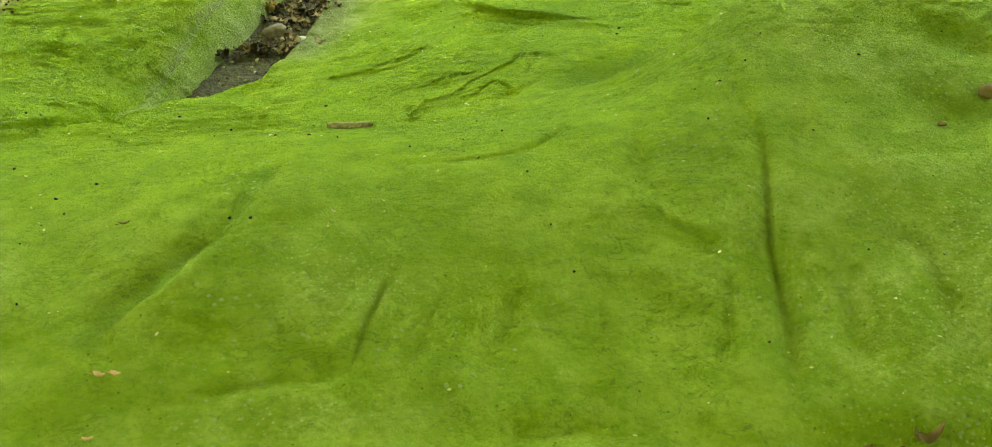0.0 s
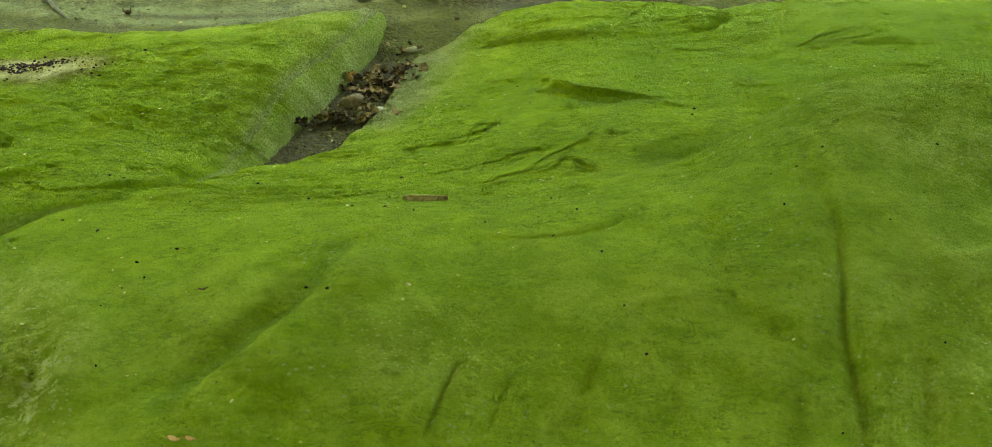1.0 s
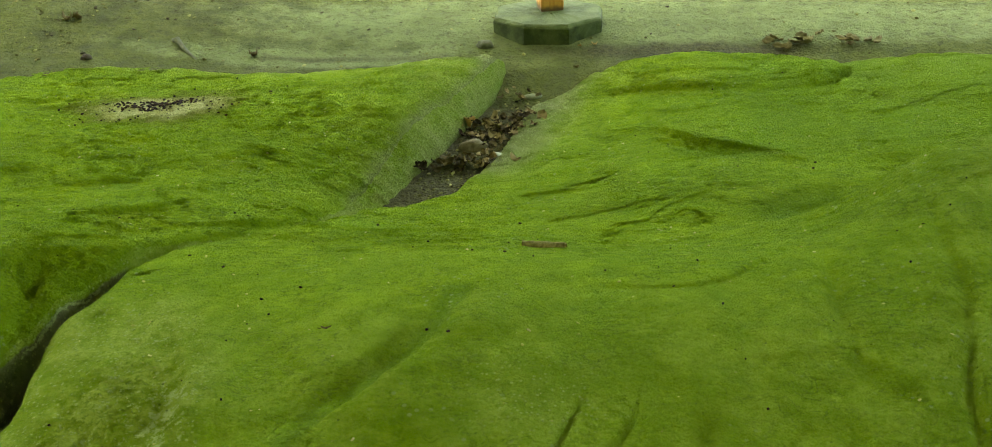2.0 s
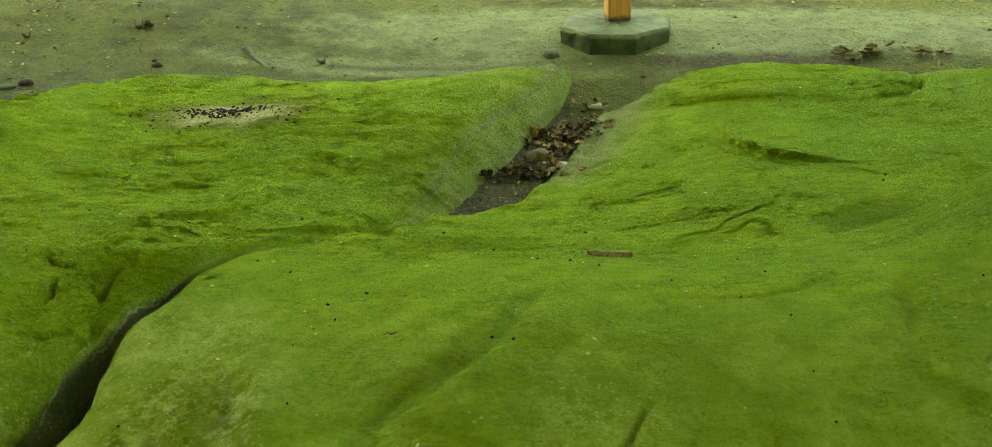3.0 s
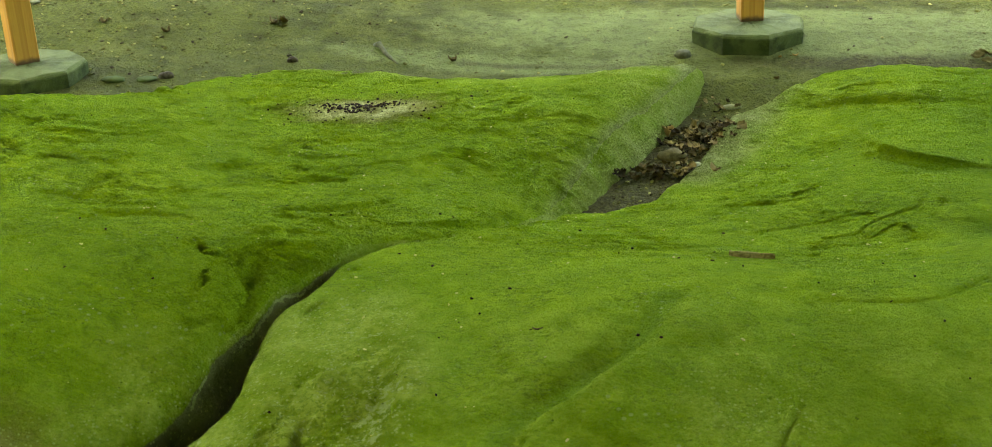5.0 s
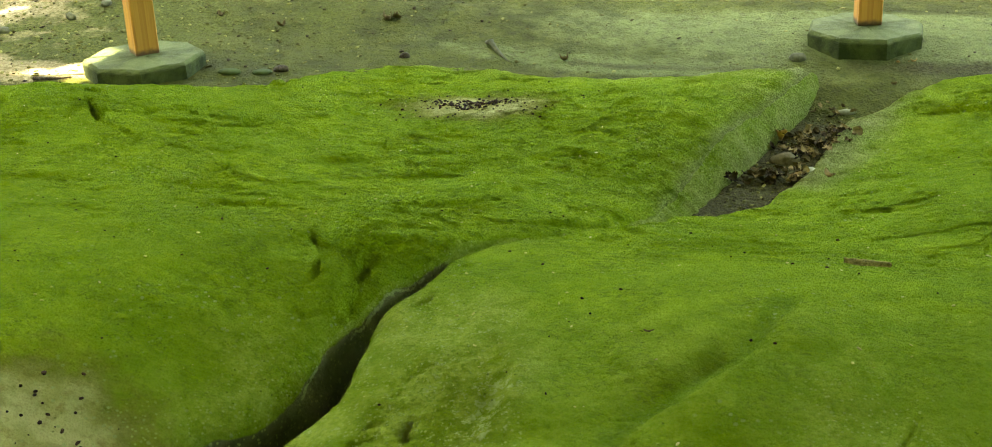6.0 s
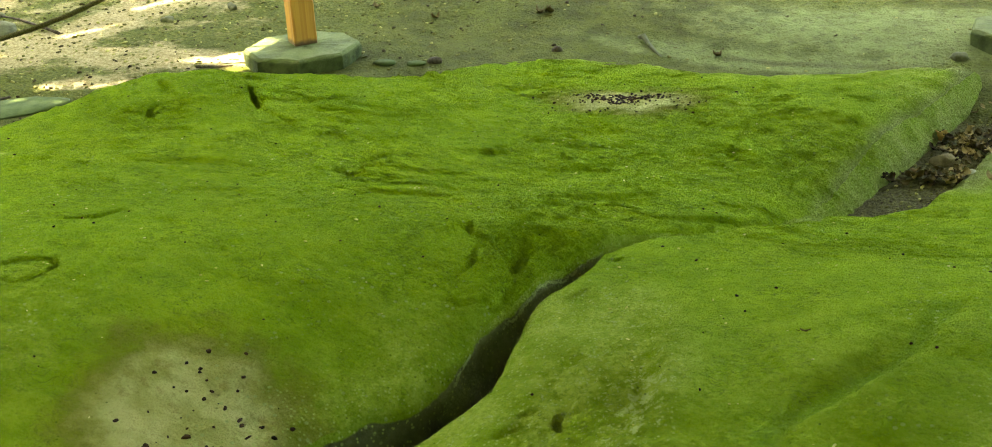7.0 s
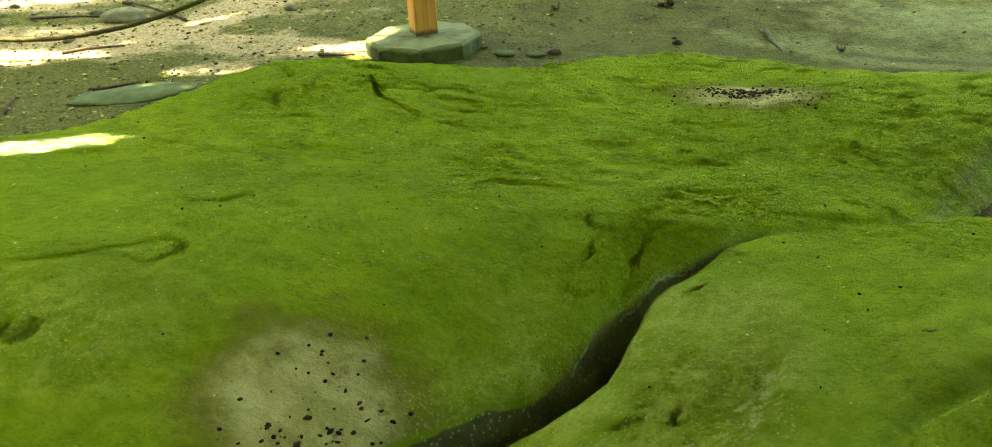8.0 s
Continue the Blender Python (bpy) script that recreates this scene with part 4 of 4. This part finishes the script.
# ---- small things on the rocks and the ground ----
def varied(name, a, b, c, rough=0.85, scale=60):
    """A material whose colour differs from piece to piece."""
    n = Nodes(name, rough, 0.05)
    g = n.t.nodes.new("ShaderNodeNewGeometry").outputs["Random Per Island"]
    col = n.mix(n.ramp(g, 0.0, 0.5), a, b)
    col = n.mix(n.ramp(g, 0.5, 1.0), col, c)
    f = n.noise(scale, 3)
    return n.done(n.mix(n.ramp(f, 0.3, 0.7, 0, 0.4), col, tuple(v * 0.5 for v in a)), n.bump(f, 0.4, 0.004))


DEAD_LEAF = varied("dead_leaves", (0.03, 0.022, 0.007), (0.085, 0.064, 0.017), (0.26, 0.2, 0.07))
YELLOW_LEAF = varied("yellowed_leaf", (0.42, 0.24, 0.07), (0.5, 0.32, 0.1), (0.38, 0.16, 0.06))
BROWN_LEAF = varied("brown_leaf", (0.07, 0.05, 0.01), (0.12, 0.085, 0.018), (0.17, 0.12, 0.03))
TAN_LEAF = varied("tan_leaf", (0.06, 0.045, 0.014), (0.14, 0.12, 0.036), (0.3, 0.265, 0.095))
CHAR = varied("charcoal", (0.012, 0.009, 0.004), (0.03, 0.018, 0.007), (0.055, 0.03, 0.01))
SPECK = varied("pale_specks", (0.34, 0.38, 0.06), (0.48, 0.48, 0.12), (0.55, 0.5, 0.2))
CHIPS = varied("ground_litter", (0.03, 0.022, 0.008), (0.12, 0.12, 0.028), (0.34, 0.33, 0.1))
STONE = plain("field_stone", (0.07, 0.075, 0.035), (0.14, 0.14, 0.075), 30, 0.9, 0.6)
PALE_STONE = plain("pale_stone", (0.2, 0.21, 0.1), (0.3, 0.31, 0.16), 40, 0.85, 0.4)
GREEN_STONE = plain("mossy_stone", (0.036, 0.055, 0.013), (0.075, 0.1, 0.03), 14, 0.92, 0.6)
BROWN_STONE = plain("brown_stone", (0.085, 0.072, 0.026), (0.17, 0.145, 0.06), 35, 0.9, 0.9)
ROPE = plain("worn_rope", (0.05, 0.045, 0.014), (0.1, 0.09, 0.03), 150, 0.9, 0.8)
STICK = plain("dead_stick", (0.035, 0.028, 0.018), (0.1, 0.08, 0.05), 60, 0.9, 0.6)


def surface(x, y):
    """The height of whatever lies uppermost at a place."""
    X, Y = np.reshape(np.asarray(x, float), (-1, 1)), np.reshape(np.asarray(y, float), (-1, 1))
    order = np.argsort(Y[:, 0])
    xs, ys = X[order], Y[order]
    g = ground_height(xs, ys)
    z = np.where(xs <= left_lip(ys), left_height(xs, ys), np.where(xs >= right_lip(ys), right_height(xs, ys), g))
    out = np.empty(len(xs))
    out[order] = np.maximum(z, g)[:, 0]
    return out


def leaf_points(rnd, length, width, curl):
    """A pointed, ribbed leaf that has dried into a curl: points and faces."""
    pts, faces, n, m = [], [], 8, 5
    fold, wave = rnd.uniform(0.1, 0.5), rnd.uniform(0, 6)
    for i in range(n):
        t = i / (n - 1)
        half = 0.5 * width * math.sin(math.pi * (0.06 + 0.9 * t) ** 0.8) ** 0.8 * (1 + 0.25 * math.sin(9 * t + wave))
        bend = curl * (t - 0.5) * 1.6
        for j in range(m):
            s = (j / (m - 1) - 0.5) * 2
            y = s * half
            z = fold * abs(y) * 0.7 + 0.12 * width * math.sin(6 * t + 4 * s + wave) + 0.08 * width * math.sin(13 * t - 5 * s + 2 * wave)
            x = length * (t - 0.5)
            pts.append(Vector((x * math.cos(bend), y, z + abs(x) * math.sin(abs(bend)))))
    for i in range(n - 1):
        for j in range(m - 1):
            a = i * m + j
            faces.append((a, a + 1, a + m + 1, a + m))
    return pts, faces


def mesh_of(name, pts, faces, material, smooth=False):
    me = bpy.data.meshes.new(name)
    me.from_pydata(pts, [], faces)
    me.materials.append(material)
    if smooth:
        me.polygons.foreach_set("use_smooth", np.ones(len(me.polygons), bool))
    return me


def fallen_leaf(x, y, length, width, turn, label, material, curl=0.8, seed=1, lift=0.004, roll=0.0):
    rnd = random.Random(seed)
    pts, faces = leaf_points(rnd, length, width, curl)
    ob = new("fallen_leaf", mesh_of("fallen_leaf", pts, faces, material, True))
    ob.modifiers.new("thickness", "SOLIDIFY").thickness = 0.0009
    ob.matrix_world = pose(x, y, float(surface([x], [y])[0]) + lift, roll, rnd.uniform(-8, 8), turn)
    stalk = bmesh.new()
    ring_loft(stalk, [[(-length * (0.5 + 0.28 * k), 0.0009 * math.cos(a), 0.002 * k + 0.0009 * math.sin(a)) for a in (0, 2.1, 4.2)] for k in (0, 1)])
    part("stalk", stalk, material, ob)
    return tagged(ob, label, "leaf", "fallen leaves")


ICO = [(0, 0, 1), (0.894, 0, 0.447), (0.276, 0.851, 0.447), (-0.724, 0.526, 0.447), (-0.724, -0.526, 0.447), (0.276, -0.851, 0.447),
       (0.724, 0.526, -0.447), (-0.276, 0.851, -0.447), (-0.894, 0, -0.447), (-0.276, -0.851, -0.447), (0.724, -0.526, -0.447), (0, 0, -1)]
ICO_FACES = [(0, k, k % 5 + 1) for k in range(1, 6)] + [(k, k + 5 if k + 5 > 5 else 10, k % 5 + 1) for k in range(1, 6)] + \
            [(k % 5 + 1, k + 5, (k % 5) + 6) for k in range(1, 6)] + [(11, (k % 5) + 6, k + 5) for k in range(1, 6)]


def crumbs(name, places, size, material, label, category, flat=0.6, seed=1, sink=0.25):
    """Many small lumps, joined, each lying on what is below it."""
    rnd = random.Random(seed)
    pts, faces = [], []
    zs = surface([p[0] for p in places], [p[1] for p in places])
    for (x, y), z in zip(places, zs):
        s = rnd.uniform(*size)
        sx, sy, sz = s * rnd.uniform(0.6, 1.4), s * rnd.uniform(0.5, 1.0), s * flat * rnd.uniform(0.6, 1.1)
        turn = Euler((rnd.uniform(-0.3, 0.3), rnd.uniform(-0.3, 0.3), rnd.uniform(0, 6.3))).to_matrix()
        n = len(pts)
        for q in ICO:
            j = rnd.uniform(0.72, 1.2)
            v = turn @ Vector((q[0] * sx * j, q[1] * sy * j, q[2] * sz * j))
            pts.append((x + v.x, y + v.y, float(z) + sz * (1 - 2 * sink) + v.z))
        faces += [(a + n, b + n, c + n) for a, b, c in ICO_FACES]
    return tagged(new(name, mesh_of(name, pts, faces, material)), label, category, kind="stuff")


def scatter(n, seed, cx, cy, rx, ry, turn=0.0, power=1.0):
    rnd = random.Random(seed)
    c, s, out = math.cos(turn), math.sin(turn), []
    while len(out) < n:
        u, v = rnd.gauss(0, 0.5), rnd.gauss(0, 0.5)
        if u * u + v * v < 1.4:
            out.append((cx + u * rx * c - v * ry * s, cy + u * rx * s + v * ry * c))
    return out


def strewn(n, seed, box, keep):
    rnd = random.Random(seed)
    out = []
    while len(out) < n:
        x, y = rnd.uniform(box[0], box[1]), rnd.uniform(box[2], box[3])
        if keep(x, y, rnd):
            out.append((x, y))
    return out


def stone(name, x, y, size, turn, material, label, seed, sink=0.3, category="stone"):
    """A weathered stone, flattened and chipped, bedded in what it lies on."""
    bm = bmesh.new()
    bmesh.ops.create_icosphere(bm, subdivisions=3, radius=1.0)
    off = Vector((seed * 3.7, seed * 1.3, seed * 2.1))
    for v in bm.verts:
        d = 1 + 0.28 * noise.noise(v.co * 1.1 + off) + 0.1 * noise.noise(v.co * 3 + off) + 0.04 * noise.noise(v.co * 8 + off)
        v.co = Vector((v.co.x * size[0], v.co.y * size[1], v.co.z * size[2])) * d
    ob = link_mesh(name, bm, material, None, True)
    ob.matrix_world = pose(x, y, float(surface([x], [y])[0]) + size[2] * (1 - 2 * sink), 0, 0, turn)
    return tagged(ob, label, category)


def leaf_pile(places, seed, label, size=(0.035, 0.075)):
    """Dry leaves heaped by the wind, beyond counting."""
    rnd = random.Random(seed)
    pts, faces = [], []
    zs = surface([p[0] for p in places], [p[1] for p in places])
    for k, ((x, y), z) in enumerate(zip(places, zs)):
        l = rnd.uniform(*size)
        p, f = leaf_points(rnd, l, l * rnd.uniform(0.45, 0.75), rnd.uniform(0.1, 0.9))
        m = pose(x, y, float(z) + rnd.uniform(0.004, 0.03), rnd.uniform(-28, 28), rnd.uniform(-24, 24), rnd.uniform(0, 360))
        n = len(pts)
        pts += [m @ q for q in p]
        faces += [tuple(i + n for i in q) for q in f]
    return tagged(new("leaf_litter", mesh_of("leaf_litter", pts, faces, DEAD_LEAF, True)), label, "leaves", kind="stuff")


def bark_piece(x, y, length, width, turn):
    """A strip of bark, curled across and split at its ends."""
    rnd = random.Random(4)
    pts, faces, n, m = [], [], 14, 7
    for layer in (0, 1):
        for i in range(n):
            t = i / (n - 1)
            for j in range(m):
                s = (j / (m - 1) - 0.5) * 2
                w = width * 0.5 * (0.15 + 0.85 * math.sin(math.pi * (0.07 + 0.86 * t)) ** 0.7 + 0.12 * noise.noise((t * 7, s, 3)))
                pts.append(((t - 0.5) * length + 0.004 * noise.noise((s * 4, i, 1)), s * w, 0.3 * width * (1 - s * s) + 0.003 * noise.noise((t * 20, s * 4, 0)) - 0.004 * layer))
    size = n * m
    for i in range(n - 1):
        for j in range(m - 1):
            a = i * m + j
            faces.append((a, a + m, a + m + 1, a + 1))
            faces.append((a + size, a + 1 + size, a + m + 1 + size, a + m + size))
    rim = [i * m for i in range(n)] + [(n - 1) * m + j for j in range(1, m)] + [i * m + m - 1 for i in range(n - 2, -1, -1)] + [j for j in range(m - 2, 0, -1)]
    for a, b in zip(rim, rim[1:] + rim[:1]):
        faces.append((a, b, b + size, a + size))
    ob = new("bark_piece", mesh_of("bark_piece", pts, faces, plain("brown_bark", (0.09, 0.078, 0.014), (0.23, 0.2, 0.05), 110, 0.9, 0.7), True))
    ob.matrix_world = pose(x, y, float(surface([x], [y])[0]) + 0.003, 0, 0, turn)
    return tagged(ob, "curled strip of brown bark on the mossy boulder", "bark")


def tube(name, path, radius, material, sides=8, twist=0.0):
    bm = bmesh.new()
    rings = []
    for k, p in enumerate(path):
        d = (Vector(path[min(k + 1, len(path) - 1)]) - Vector(path[max(k - 1, 0)])).normalized()
        u = Vector((0, 0, 1)).cross(d).normalized()
        w = d.cross(u)
        r = radius(k / (len(path) - 1)) if callable(radius) else radius
        ring = []
        for s in range(sides):
            a = 2 * math.pi * s / sides + twist * k
            rr = r * (1 + (0.16 * math.cos(3 * (a - twist * k * 2)) if twist else 0))
            ring.append(Vector(p) + (u * math.cos(a) + w * math.sin(a)) * rr)
        rings.append(ring)
    ring_loft(bm, rings)
    return link_mesh(name, bm, material, None, True)


# the rope barrier, slung from the post
END = Vector((-6.74, 3.56, 0.0))
timber_post(END.x, END.y, 0.107, -1.502, "square orange-brown stained timber post that holds a rope")
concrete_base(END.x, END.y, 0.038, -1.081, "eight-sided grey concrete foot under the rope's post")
rope_path = []
for _k in range(121):
    _s = _k / 120
    rope_path.append((-3.43 + (END.x + 0.03 + 3.43) * _s, 4.80 + (END.y - 4.80) * _s, 0.13 + 0.68 * (2 * _s - 1) ** 2))
rope = tagged(tube("rope", rope_path, 0.011, ROPE, 10, 0.5), "sagging olive-brown barrier rope slung between timber posts", "rope")

# a root that breaks the ground behind the slab
_run = [(-2.16, 5.61), (-2.135, 5.58), (-2.1, 5.54), (-2.05, 5.48), (-1.99, 5.42)]
_z = surface([p[0] for p in _run], [p[1] for p in _run])
tagged(tube("root", [(x, y, float(h) + d) for (x, y), h, d in zip(_run, _z, (-0.005, 0.018, 0.01, 0.002, -0.006))], lambda t: 0.015 - 0.01 * t, STONE, 9), "grey stub of a root in bare earth", "root")

# leaves, bark and stones that lie singly
bark_piece(-0.357, 3.235, 0.115, 0.034, -4)
fallen_leaf(0.70, 1.868, 0.085, 0.024, 20, "curled brown dead leaf in a mossy hollow", BROWN_LEAF, 1.1, 3, 0.006, 12)
fallen_leaf(0.58, 1.842, 0.07, 0.04, 10, "crumpled brown dead leaf in a mossy hollow", BROWN_LEAF, 1.0, 4, 0.004)
fallen_leaf(-0.688, 2.012, 0.026, 0.012, -12, "small yellow leaf with a reddish edge on moss", YELLOW_LEAF, 0.5, 5)
fallen_leaf(-0.659, 2.012, 0.022, 0.01, -20, "small yellow leaf with a reddish edge on moss", YELLOW_LEAF, 0.5, 6)
fallen_leaf(-0.679, 1.871, 0.02, 0.009, 5, "small yellow leaf with a reddish edge on moss", YELLOW_LEAF, 0.5, 7)
fallen_leaf(-0.75, 2.52, 0.024, 0.007, 5, "small reddish-brown leaf on moss", DEAD_LEAF, 0.4, 8)
fallen_leaf(-1.787, 5.523, 0.06, 0.045, 30, "crumpled brown leaf on bare earth", DEAD_LEAF, 1.2, 9)
fallen_leaf(-2.676, 5.719, 0.075, 0.05, 10, "crumpled brown leaf on bare earth", DEAD_LEAF, 1.4, 10)
fallen_leaf(-2.64, 5.74, 0.06, 0.04, 100, "crumpled brown leaf on bare earth", DEAD_LEAF, 1.4, 11)
fallen_leaf(-3.124, 5.537, 0.06, 0.035, 60, "crumpled brown leaf on bare earth", DEAD_LEAF, 1.0, 12)
fallen_leaf(-3.471, 5.616, 0.05, 0.035, 0, "crumpled brown leaf on bare earth", DEAD_LEAF, 1.0, 13)
fallen_leaf(-0.79, 4.86, 0.07, 0.04, 75, "pale curled leaf against the slab's edge", YELLOW_LEAF, 1.2, 14, 0.025, 60)
fallen_leaf(-0.42, 5.42, 0.03, 0.022, 60, "small reddish-brown leaf on bare earth", DEAD_LEAF, 1.0, 15)
fallen_leaf(-0.36, 5.66, 0.03, 0.018, 20, "small yellowed leaf on bare earth", YELLOW_LEAF, 0.8, 16)
fallen_leaf(-0.42, 5.64, 0.022, 0.014, 80, "small yellowed leaf on bare earth", YELLOW_LEAF, 0.8, 17)
_rnd = random.Random(8)
for _k in range(11):
    fallen_leaf(0.46 + _rnd.gauss(0, 0.09), 5.68 + _rnd.gauss(0, 0.025), _rnd.uniform(0.05, 0.085), _rnd.uniform(0.025, 0.045), _rnd.uniform(0, 360), "dry tan leaf heaped behind the boulder", TAN_LEAF, 0.25, 30 + _k, _rnd.uniform(0.004, 0.02), _rnd.uniform(-40, 40))
for _k in range(7):
    fallen_leaf(0.68 + _rnd.gauss(0, 0.07), 5.7 + _rnd.gauss(0, 0.03), _rnd.uniform(0.04, 0.08), _rnd.uniform(0.025, 0.045), _rnd.uniform(0, 360), "dry tan leaf heaped behind the boulder", TAN_LEAF, 0.25, 50 + _k, _rnd.uniform(0.004, 0.015), _rnd.uniform(-30, 30))

leaf_pile(scatter(95, 61, -0.655, 4.80, 0.12, 0.2, -0.15), 71, "heap of dry brown leaves in the gap between the rocks", (0.022, 0.06))
leaf_pile(scatter(44, 62, -0.74, 4.45, 0.17, 0.08, 0.2), 72, "dry brown leaves on soil between the rocks", (0.025, 0.055))
leaf_pile(scatter(10, 63, -0.66, 5.17, 0.1, 0.05, 0.2), 73, "few dark leaves at the end of the gap", (0.025, 0.05))

stone("pebble", -0.644, 4.523, (0.027, 0.024, 0.02), 20, PALE_STONE, "pale round pebble on the boulder's foot", 3)
stone("flat_stone", -0.735, 4.635, (0.05, 0.03, 0.026), 15, BROWN_STONE, "flat brown-grey stone beside dry leaves", 4)
stone("pebble", -0.575, 5.205, (0.04, 0.014, 0.012), 20, PALE_STONE, "long pale pebble on dark soil", 5)
stone("pebble", -0.82, 5.64, (0.035, 0.03, 0.02), 20, STONE, "small brown stone on bare earth", 6)
stone("pebble", -2.843, 4.96, (0.03, 0.02, 0.018), 10, STICK, "small dark stone behind the mossy slab", 7)
stone("pebble", -2.441, 5.33, (0.022, 0.02, 0.016), 10, STICK, "small dark stone behind the mossy slab", 8)
stone("flat_stone", -3.02, 4.85, (0.05, 0.035, 0.014), 25, GREEN_STONE, "low algae-covered stone behind the mossy slab", 9)
stone("flat_stone", -2.9, 4.9, (0.04, 0.03, 0.012), 25, GREEN_STONE, "low algae-covered stone behind the mossy slab", 10)
stone("boulder", -5.178, 4.88, (0.13, 0.09, 0.035), 25, STONE, "grey-green rounded boulder on sunlit earth", 12)
stone("flat_stone", -4.2, 3.88, (0.24, 0.13, 0.014), 38, GREEN_STONE, "flat green stone beside the mossy slab", 17, 0.46)
stone("flat_stone", 1.136, 2.947, (0.03, 0.02, 0.016), 35, BROWN_LEAF, "brown stone in a mossy hollow", 15)
stone("pebble", 1.003, 2.846, (0.012, 0.007, 0.005), 10, BROWN_LEAF, "brown stone chip on moss", 16, 0.1)
for _k in range(26):
    _x, _y = _rnd.uniform(-6.3, -3.75), _rnd.uniform(4.2, 6.4)
    stone("pebble", _x, _y, (_rnd.uniform(0.015, 0.05), _rnd.uniform(0.012, 0.03), _rnd.uniform(0.008, 0.02)), _rnd.uniform(0, 180), STONE, "small grey stone in bare earth", 20 + _k)
for _k, (_a, _b, _l, _t) in enumerate(((-5.5, 4.82, 0.2, 15), (-5.1, 5.05, 0.3, 160), (-4.9, 4.4, 0.14, 40), (-4.35, 3.95, 0.1, 60), (-3.72, 4.62, 0.08, 20), (-5.8, 5.2, 0.35, 10), (-4.6, 3.6, 0.12, 130))):
    _c, _s = math.cos(radians(_t)) * _l, math.sin(radians(_t)) * _l
    _z = surface([_a + _c * q for q in (-1, -0.3, 0.4, 1)], [_b + _s * q for q in (-1, -0.3, 0.4, 1)])
    _ob = tube("stick", [(_a + _c * q, _b + _s * q + 0.012 * math.sin(3 * q + _k), float(h) + 0.008) for q, h in zip((-1, -0.3, 0.4, 1), _z)], lambda t: 0.008 - 0.004 * t, STICK, 6)
    tagged(_ob, "thin dark dead stick on bare earth", "stick", "dead sticks")

# what lies about beyond counting
crumbs("charcoal", scatter(190, 81, -1.88, 4.61, 0.17, 0.08, 0.3), (0.003, 0.009), CHAR, "heap of charcoal and burnt crumbs on the slab", "charcoal", 0.55, 91, 0.1)
crumbs("charcoal", scatter(110, 82, -1.86, 4.6, 0.36, 0.24, 0.3), (0.002, 0.007), CHAR, "scattered burnt crumbs round the heap", "charcoal", 0.7, 92)
crumbs("charcoal", scatter(46, 83, -1.84, 1.9, 0.17, 0.22, 0.5) + scatter(60, 84, -1.82, 1.8, 0.16, 0.07, 0.5), (0.002, 0.0085), CHAR, "black charcoal crumbs on a burnt spot", "charcoal", 0.7, 93)
_on_rock = lambda x, y, r: (x < left_lip(y) - 0.03 and y < left_far(x) - 0.1) or (x > right_lip(y) + 0.05 and y < right_far(x) - 0.1 and not (y > 4 and x < -0.5))
crumbs("black_crumbs", strewn(230, 85, (-3.9, 1.3, 1.75, 5.3), _on_rock), (0.0016, 0.005), CHAR, "small black seeds strewn over the moss", "seeds", 0.7, 94)
crumbs("pale_flakes", strewn(750, 86, (-3.9, 1.3, 1.75, 5.3), _on_rock), (0.0014, 0.0055), SPECK, "tiny pale flakes strewn over the moss", "flakes", 0.35, 95)
_on_earth = lambda x, y, r: y > max(left_far(x) if x < -0.75 else 5.35, right_far(x) if x > -0.5 else 0) + 0.05 and r.random() < 0.1 + 0.9 * float(sm(-1.8, -4.0, x))
crumbs("earth_litter", strewn(6500, 87, (-7.0, 1.6, 3.2, 7.6), _on_earth), (0.0025, 0.013), CHIPS, "bits of wood, husk and leaf strewn over the earth", "litter", 0.5, 96)
crumbs("soil_crumbs", strewn(220, 88, (-0.98, -0.55, 3.95, 5.25), lambda x, y, r: left_lip(y) + 0.1 < x < np.interp(y, [3.9, 4.15, 4.33, 4.95, 5.2], [-0.95, -0.76, -0.71, -0.6, -0.54])), (0.002, 0.009), CHIPS, "crumbs of soil and husk between the rocks", "litter", 0.6, 97)
